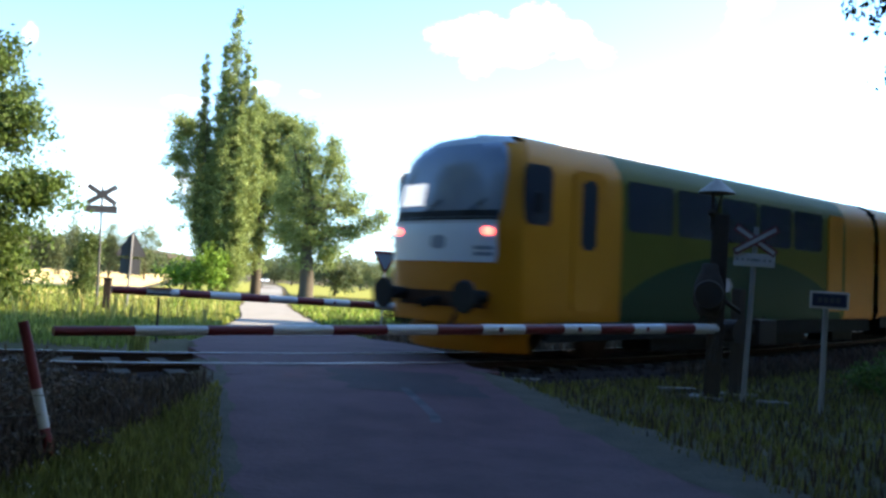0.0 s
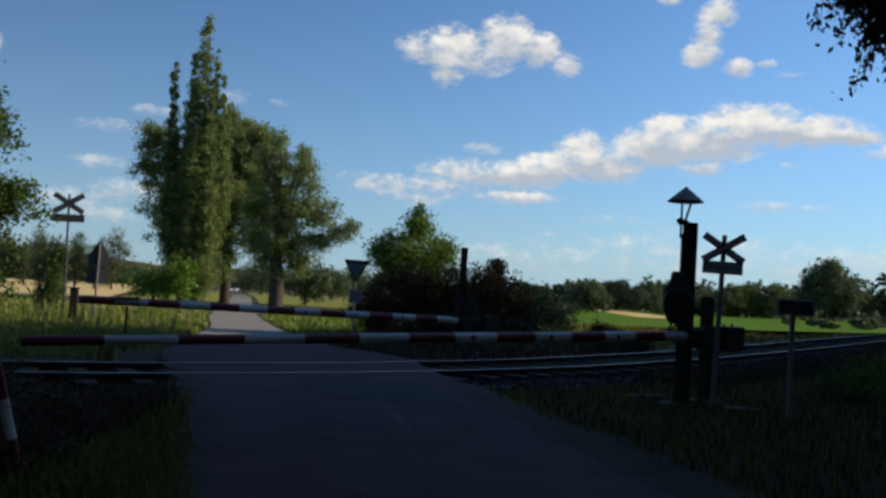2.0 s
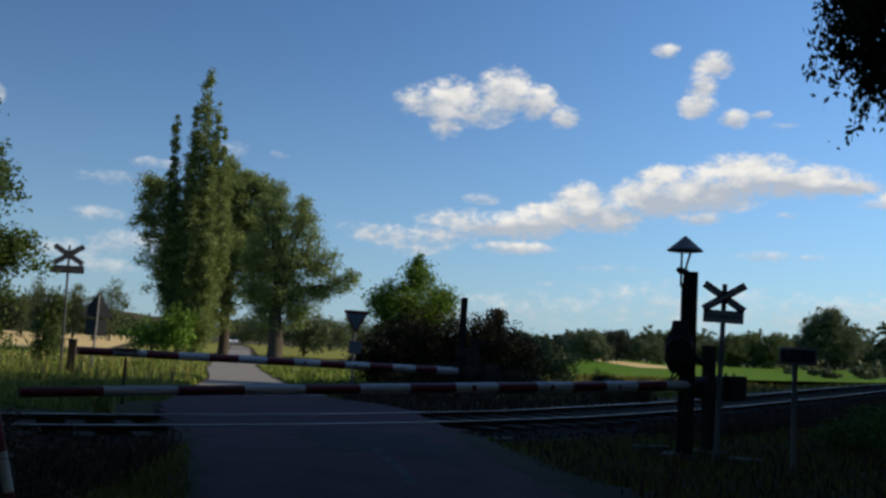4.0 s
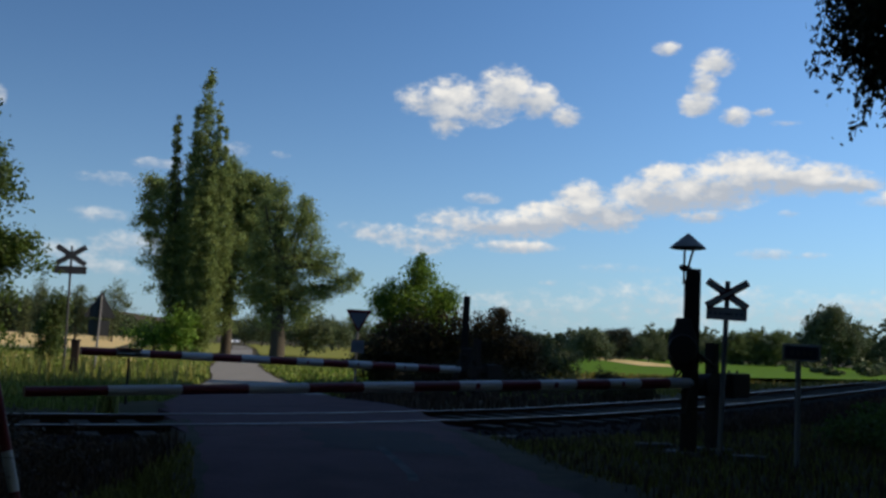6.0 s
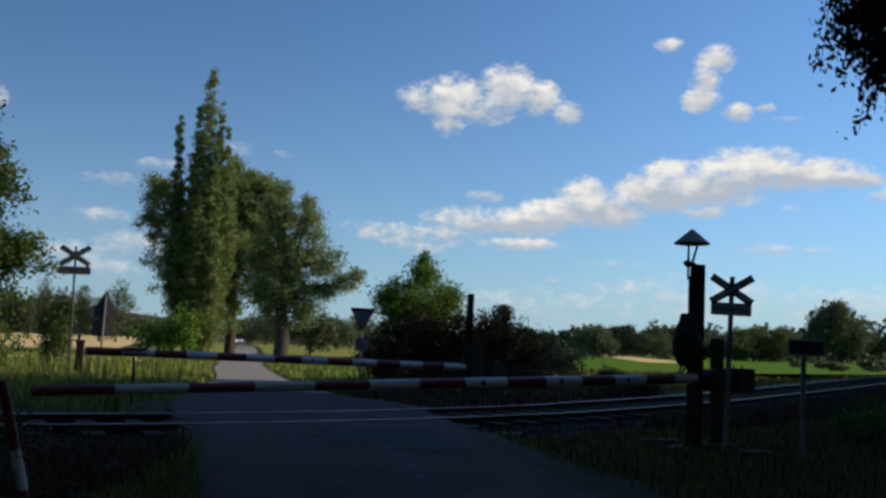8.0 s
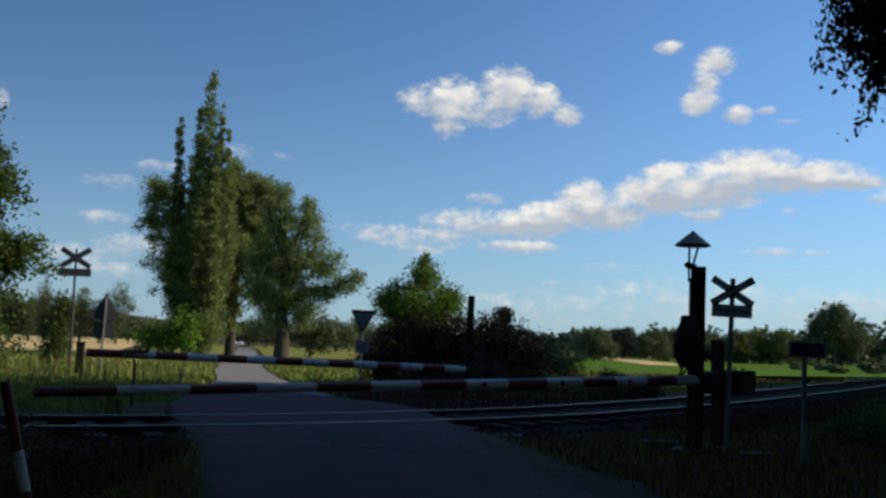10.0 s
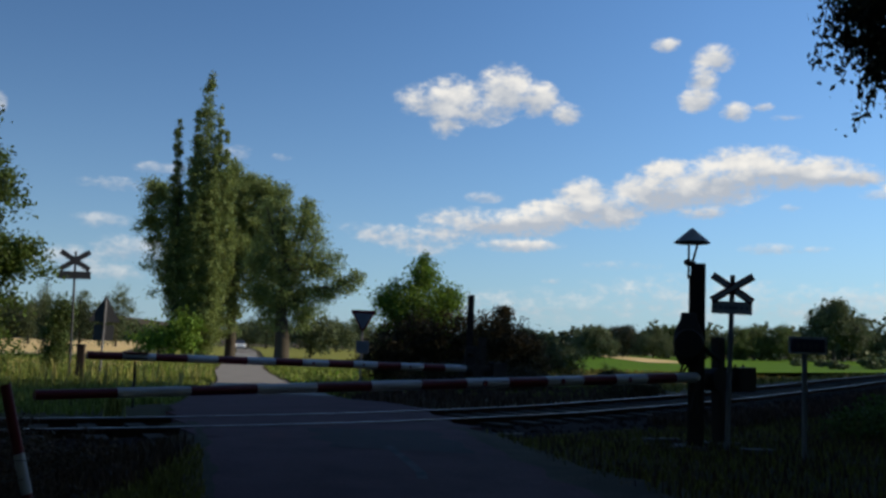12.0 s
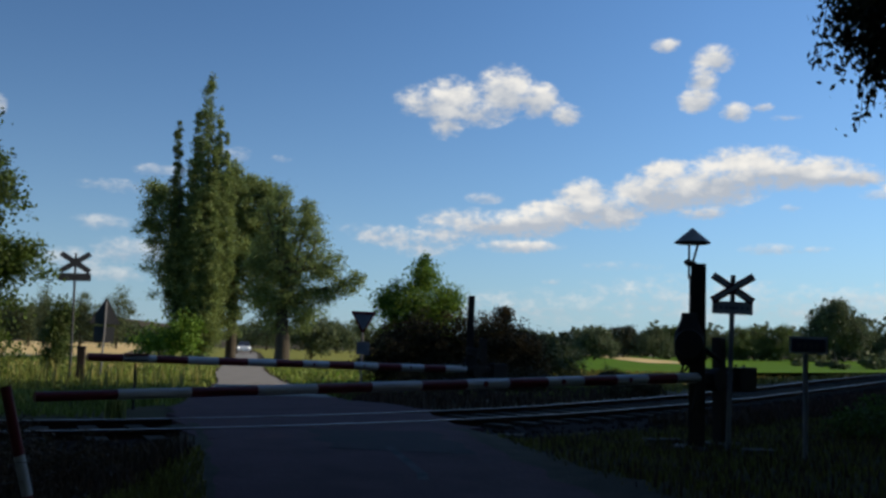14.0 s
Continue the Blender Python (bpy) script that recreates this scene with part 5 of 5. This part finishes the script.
blades("withered_grass", 9000, beside_road(0.8, 8, 5.5, 17, keep_off=0.3, left=False), 0.03, 0.16, M["bramble"], "dark withered grass on the bank beside the lane", 213, 0.007)
blades("tall_weeds", 44000, beside_road(-22, -5.5, 14.5, 30, track_off=2.3, left=True), 0.04, 0.2, M["weed_blade"], "tall weeds beyond the railway, sunlit at the back", 203, 0.011)
blades("short_weeds", 7000, beside_road(-6.5, -2.0, 17.5, 26, track_off=2.4), 0.05, 0.2, M["weed_blade"], "short grass beside the lane beyond the rails", 208, 0.015)
blades("dry_stalks", 900, beside_road(-22, -5, 18, 31, track_off=3.0, left=True), 0.4, 0.85, M["dry_grass"], "dry yellow stalks among the weeds", 204, 0.012)
blades("far_verge", 30000, beside_road(-26, 6, 22, 58, track_off=3), 0.05, 0.2, M["weed_blade"], "sunlit green grass along the lane beyond", 205, 0.035)
# weeds in the bramble's dark brown
blades("brown_weeds", 9000, beside_road(-2.5, 6, 16.5, 26, track_off=2.2, left=False), 0.06, 0.24, M["bramble"], "dark brown weeds before the thicket", 211, 0.014)
blades("line_side_grass", 16000, beside_road(4, 40, 24, 52, track_off=2.6), 0.06, 0.22, M["grass_blade"], "rough grass along the railway", 206, 0.03)

blades("yellow_weed", 90, lambda n, rng: np.stack([rng.normal(-5.15, 0.07, n), rng.normal(14.5, 0.07, n)], 1), 0.25, 0.5, M["dry_grass"], "single tuft of yellow dried weed by the rails", 207, 0.012)


def stub_post():
    e = empty("stub_post", pose(-10.0, 25.3, 0, 0, 0, 12), "short thick dark post in the weeds by the sign", "post")
    part("post", box(B(), (0, 0, 0.42), (0.2, 0.2, 1.2), bevel=0.02), M["old_timber"], e)
    part("cap", box(B(), (0, 0, 1.03), (0.23, 0.23, 0.04), bevel=0.01), M["dark_iron"], e)


def kerb_stones():
    for x, y, w, a in ((0.97, 13.2, 0.5, 10), (2.95, 12.3, 0.5, 8), (3.95, 11.5, 0.42, -6)):
        k = part("kerb_stone", box(B(), (0, 0, 0), (w, 0.16, 0.1), bevel=0.012), M["concrete"], None)
        k.matrix_basis = pose(x, y, float(ground_z(x, y)) + 0.012, 0, 0, a)
        tagged(k, "pale weathered concrete edging piece by the crossing", "kerb", "edging pieces at the crossing", "structure")


stub_post()
kerb_stones()



def on_bank(n, rng):
    """Places on the near foot of the ballast."""
    P = np.array([on_track(a, b)[:2] for a, b in zip(rng.uniform(2.5, 28, n), rng.uniform(-3.1, -1.65, n))])
    return P[abs(P[:, 0] - road_mid(P[:, 1])) > road_half(P[:, 1]) + 0.3]


blades("bank_weeds", 9000, on_bank, 0.08, 0.26, M["bramble"], "dark brown weeds along the ballast foot", 209, 0.014)


def tangle(name, x, y, lobes, leaves, size, mat, label, seed):
    return tree(name, x, y, lobes, leaves, size, mat, (0.4, 0.015), label, seed, 0.07, category="bush", limbs=12, per=16)


tangle("bramble", -3.5, 6.6, [(0, 0, 0.2, 0.7, 0.9, 0.22, 1), (-0.7, 0.8, 0.25, 0.8, 0.9, 0.25, 1), (0.2, 1.4, 0.15, 0.6, 0.7, 0.18, 0.7)], 5200, 0.05, M["bramble"], "tangled dark reddish brambles by the rest post", 301)
tangle("bramble", -2.75, 5.0, [(0, 0, 0.15, 0.35, 0.6, 0.18, 1), (-0.5, 0.5, 0.2, 0.5, 0.6, 0.22, 1), (0.25, 0.9, 0.12, 0.3, 0.5, 0.14, 0.7)], 4200, 0.045, M["bramble"], "reddish bramble shoots round the leaning post", 306)
tangle("bramble", -4.7, 9.0, [(0, 0, 0.2, 1.0, 0.8, 0.22, 1), (-1, 0.4, 0.2, 0.8, 0.7, 0.2, 1)], 4200, 0.05, M["bramble"], "dark brambles beside the ballast", 302)
tangle("shrub", 5.9, 10.6, [(0, 0, 0.35, 0.7, 0.8, 0.4, 1), (0.8, 0.9, 0.5, 0.8, 0.8, 0.5, 1), (0.5, -1.2, 0.3, 0.7, 0.7, 0.35, 0.8)], 7000, 0.06, M["ash_leaf"], "low dark shrub on the bank beside the posts", 303)

# scrub added over bare bank to make the ground read darker
tangle("shrub", 7.4, 14.0, [(0, 0, 0.3, 1.0, 0.9, 0.35, 1), (-1.0, -0.8, 0.25, 0.9, 0.8, 0.3, 1), (1.0, 1.1, 0.3, 0.9, 0.9, 0.35, 1)], 8000, 0.07, M["ash_leaf"], "low scrub added to darken the bank beside the line", 304)
tangle("shrub", 9.6, 17.6, [(0, 0, 0.3, 1.1, 0.9, 0.35, 1), (-1.2, -1.0, 0.25, 0.9, 0.8, 0.3, 1), (1.3, 1.3, 0.3, 0.9, 0.9, 0.35, 1)], 8000, 0.08, M["ash_leaf"], "low scrub added to darken the bank along the line", 305)

tangle("bramble", 4.75, 26.2, [(0, 0, 0.4, 0.4, 0.4, 0.35, 1), (0.35, 0.1, 0.3, 0.35, 0.4, 0.28, 0.7)], 3200, 0.06, M["hedge_shade_leaf"], "small dark bush at the edge of the meadow", 307)
tangle("bramble", 4.85, 23.0, [(0, 0, 0.22, 0.25, 0.3, 0.25, 1), (0.45, 0.2, 0.2, 0.22, 0.3, 0.22, 0.8), (-0.5, 0, 0.15, 0.3, 0.3, 0.18, 0.7)], 2600, 0.055, M["hedge_shade_leaf"], "dark weed tufts beyond the rails", 308)


def white_flowers():
    rng = np.random.default_rng(7)
    e = empty("wild_flowers", pose(-1.9, 5.0, 0), "scattered tiny white flowers in the verge grass", "flowers", kind="stuff")
    P = np.stack([rng.uniform(-0.6, 0.3, 70), rng.uniform(-0.7, 0.6, 70), rng.uniform(0.1, 0.24, 70)], 1)
    o = new("petals", leaf_mesh("petals", P, 0.013, rng, M["paint_white"], flat=0.8, narrow=0.9))
    o.parent = e


white_flowers()


# ---- a car far off on the lane ----
def distant_car():
    e = empty("car", Matrix(), "small pale car with headlights on, far down the lane", "car")
    bm = B()
    box(bm, (0, 0, 0.55), (1.7, 4.0, 0.55), bevel=0.12)
    part("body", bm, M["car_white"], e)
    bm = B()
    vs = [bm.verts.new(p) for p in ((-0.75, -1.1, 0.8), (0.75, -1.1, 0.8), (0.75, 1.7, 0.8), (-0.75, 1.7, 0.8), (-0.6, -0.4, 1.42), (0.6, -0.4, 1.42), (0.6, 1.2, 1.42), (-0.6, 1.2, 1.42))]
    for f in ((4, 5, 6, 7), (0, 1, 5, 4), (1, 2, 6, 5), (2, 3, 7, 6), (3, 0, 4, 7)):
        bm.faces.new([vs[i] for i in f])
    bmesh.ops.bevel(bm, geom=bm.edges[:], offset=0.06, segments=2, affect="EDGES")
    part("cabin", bm, M["glass_dark"], e, "dark glazed cabin")
    for x in (-0.6, 0.6):
        smooth(part("headlight", rod(B(), (x, -1.97, 0.62), (x, -2.03, 0.62), 0.08), M["lamp_white"], e, "lit headlight"))
        for y in (-1.25, 1.25):
            w = smooth(part("wheel", rod(B(), (x * 1.2, y, 0.31), (x * 1.45, y, 0.31), 0.31, None, 18), M["rubber"], e))
            smooth(part("rim", rod(B(), (x * 1.3, y, 0.31), (x * 1.47, y, 0.31), 0.19, None, 12), M["steel_grey"], w))
    return e


CAR = distant_car()


# ---- everything that moves ----
def tail_at(t):
    """Metres along the line of the train's rear face."""
    return -1.27 + 19.5 * t


def coach_pose(s, flipped):
    a, b = on_track(s + 3.0), on_track(s + 10.9)
    hd = math.atan2(b[1] - a[1], b[0] - a[0])
    za, zb = climb(s + 3.0), climb(s + 10.9)
    tilt = math.degrees(math.atan2(zb - za, 7.9))
    if flipped:
        x, y = b[0] + math.cos(hd) * 3.0, b[1] + math.sin(hd) * 3.0
        return pose(x, y, RAIL_Z + zb + (zb - za) * 0.38, -tilt, 0, math.degrees(hd) + 90)
    x, y = a[0] - math.cos(hd) * 3.0, a[1] - math.sin(hd) * 3.0
    return pose(x, y, RAIL_Z + za - (zb - za) * 0.38, tilt, 0, math.degrees(hd) - 90)


def motions():
    ts = [k / 10 for k in range(0, 141)]
    gap = CAR_L + 0.6
    walk(TAIL, [(t, coach_pose(tail_at(t), False)) for t in ts])
    walk(LEAD, [(t, coach_pose(tail_at(t) + gap, True)) for t in ts])
    frames = [k / 30 for k in range(0, 421)]
    for wheels, way in ((TAIL_WHEELS, -1), (LEAD_WHEELS, 1)):
        for w in wheels:
            y = w.location.y
            walk(w, [(t, pose(0, y, 0.42, way * min(math.degrees((tail_at(t) - tail_at(0)) / 0.42), 84.0 * t * 30), 0, 0)) for t in frames])
    rows = []
    for t, d in ((0, 190), (9.3, 190), (10.3, 172), (14.0, 112)):
        x = -0.2225 * d + (0.55 if d < 150 else 0)
        rows.append((t, pose(x, d, float(ground_z(x, d)) + 0.02, 0, 0, 12)))
    walk(CAR, rows)


motions()
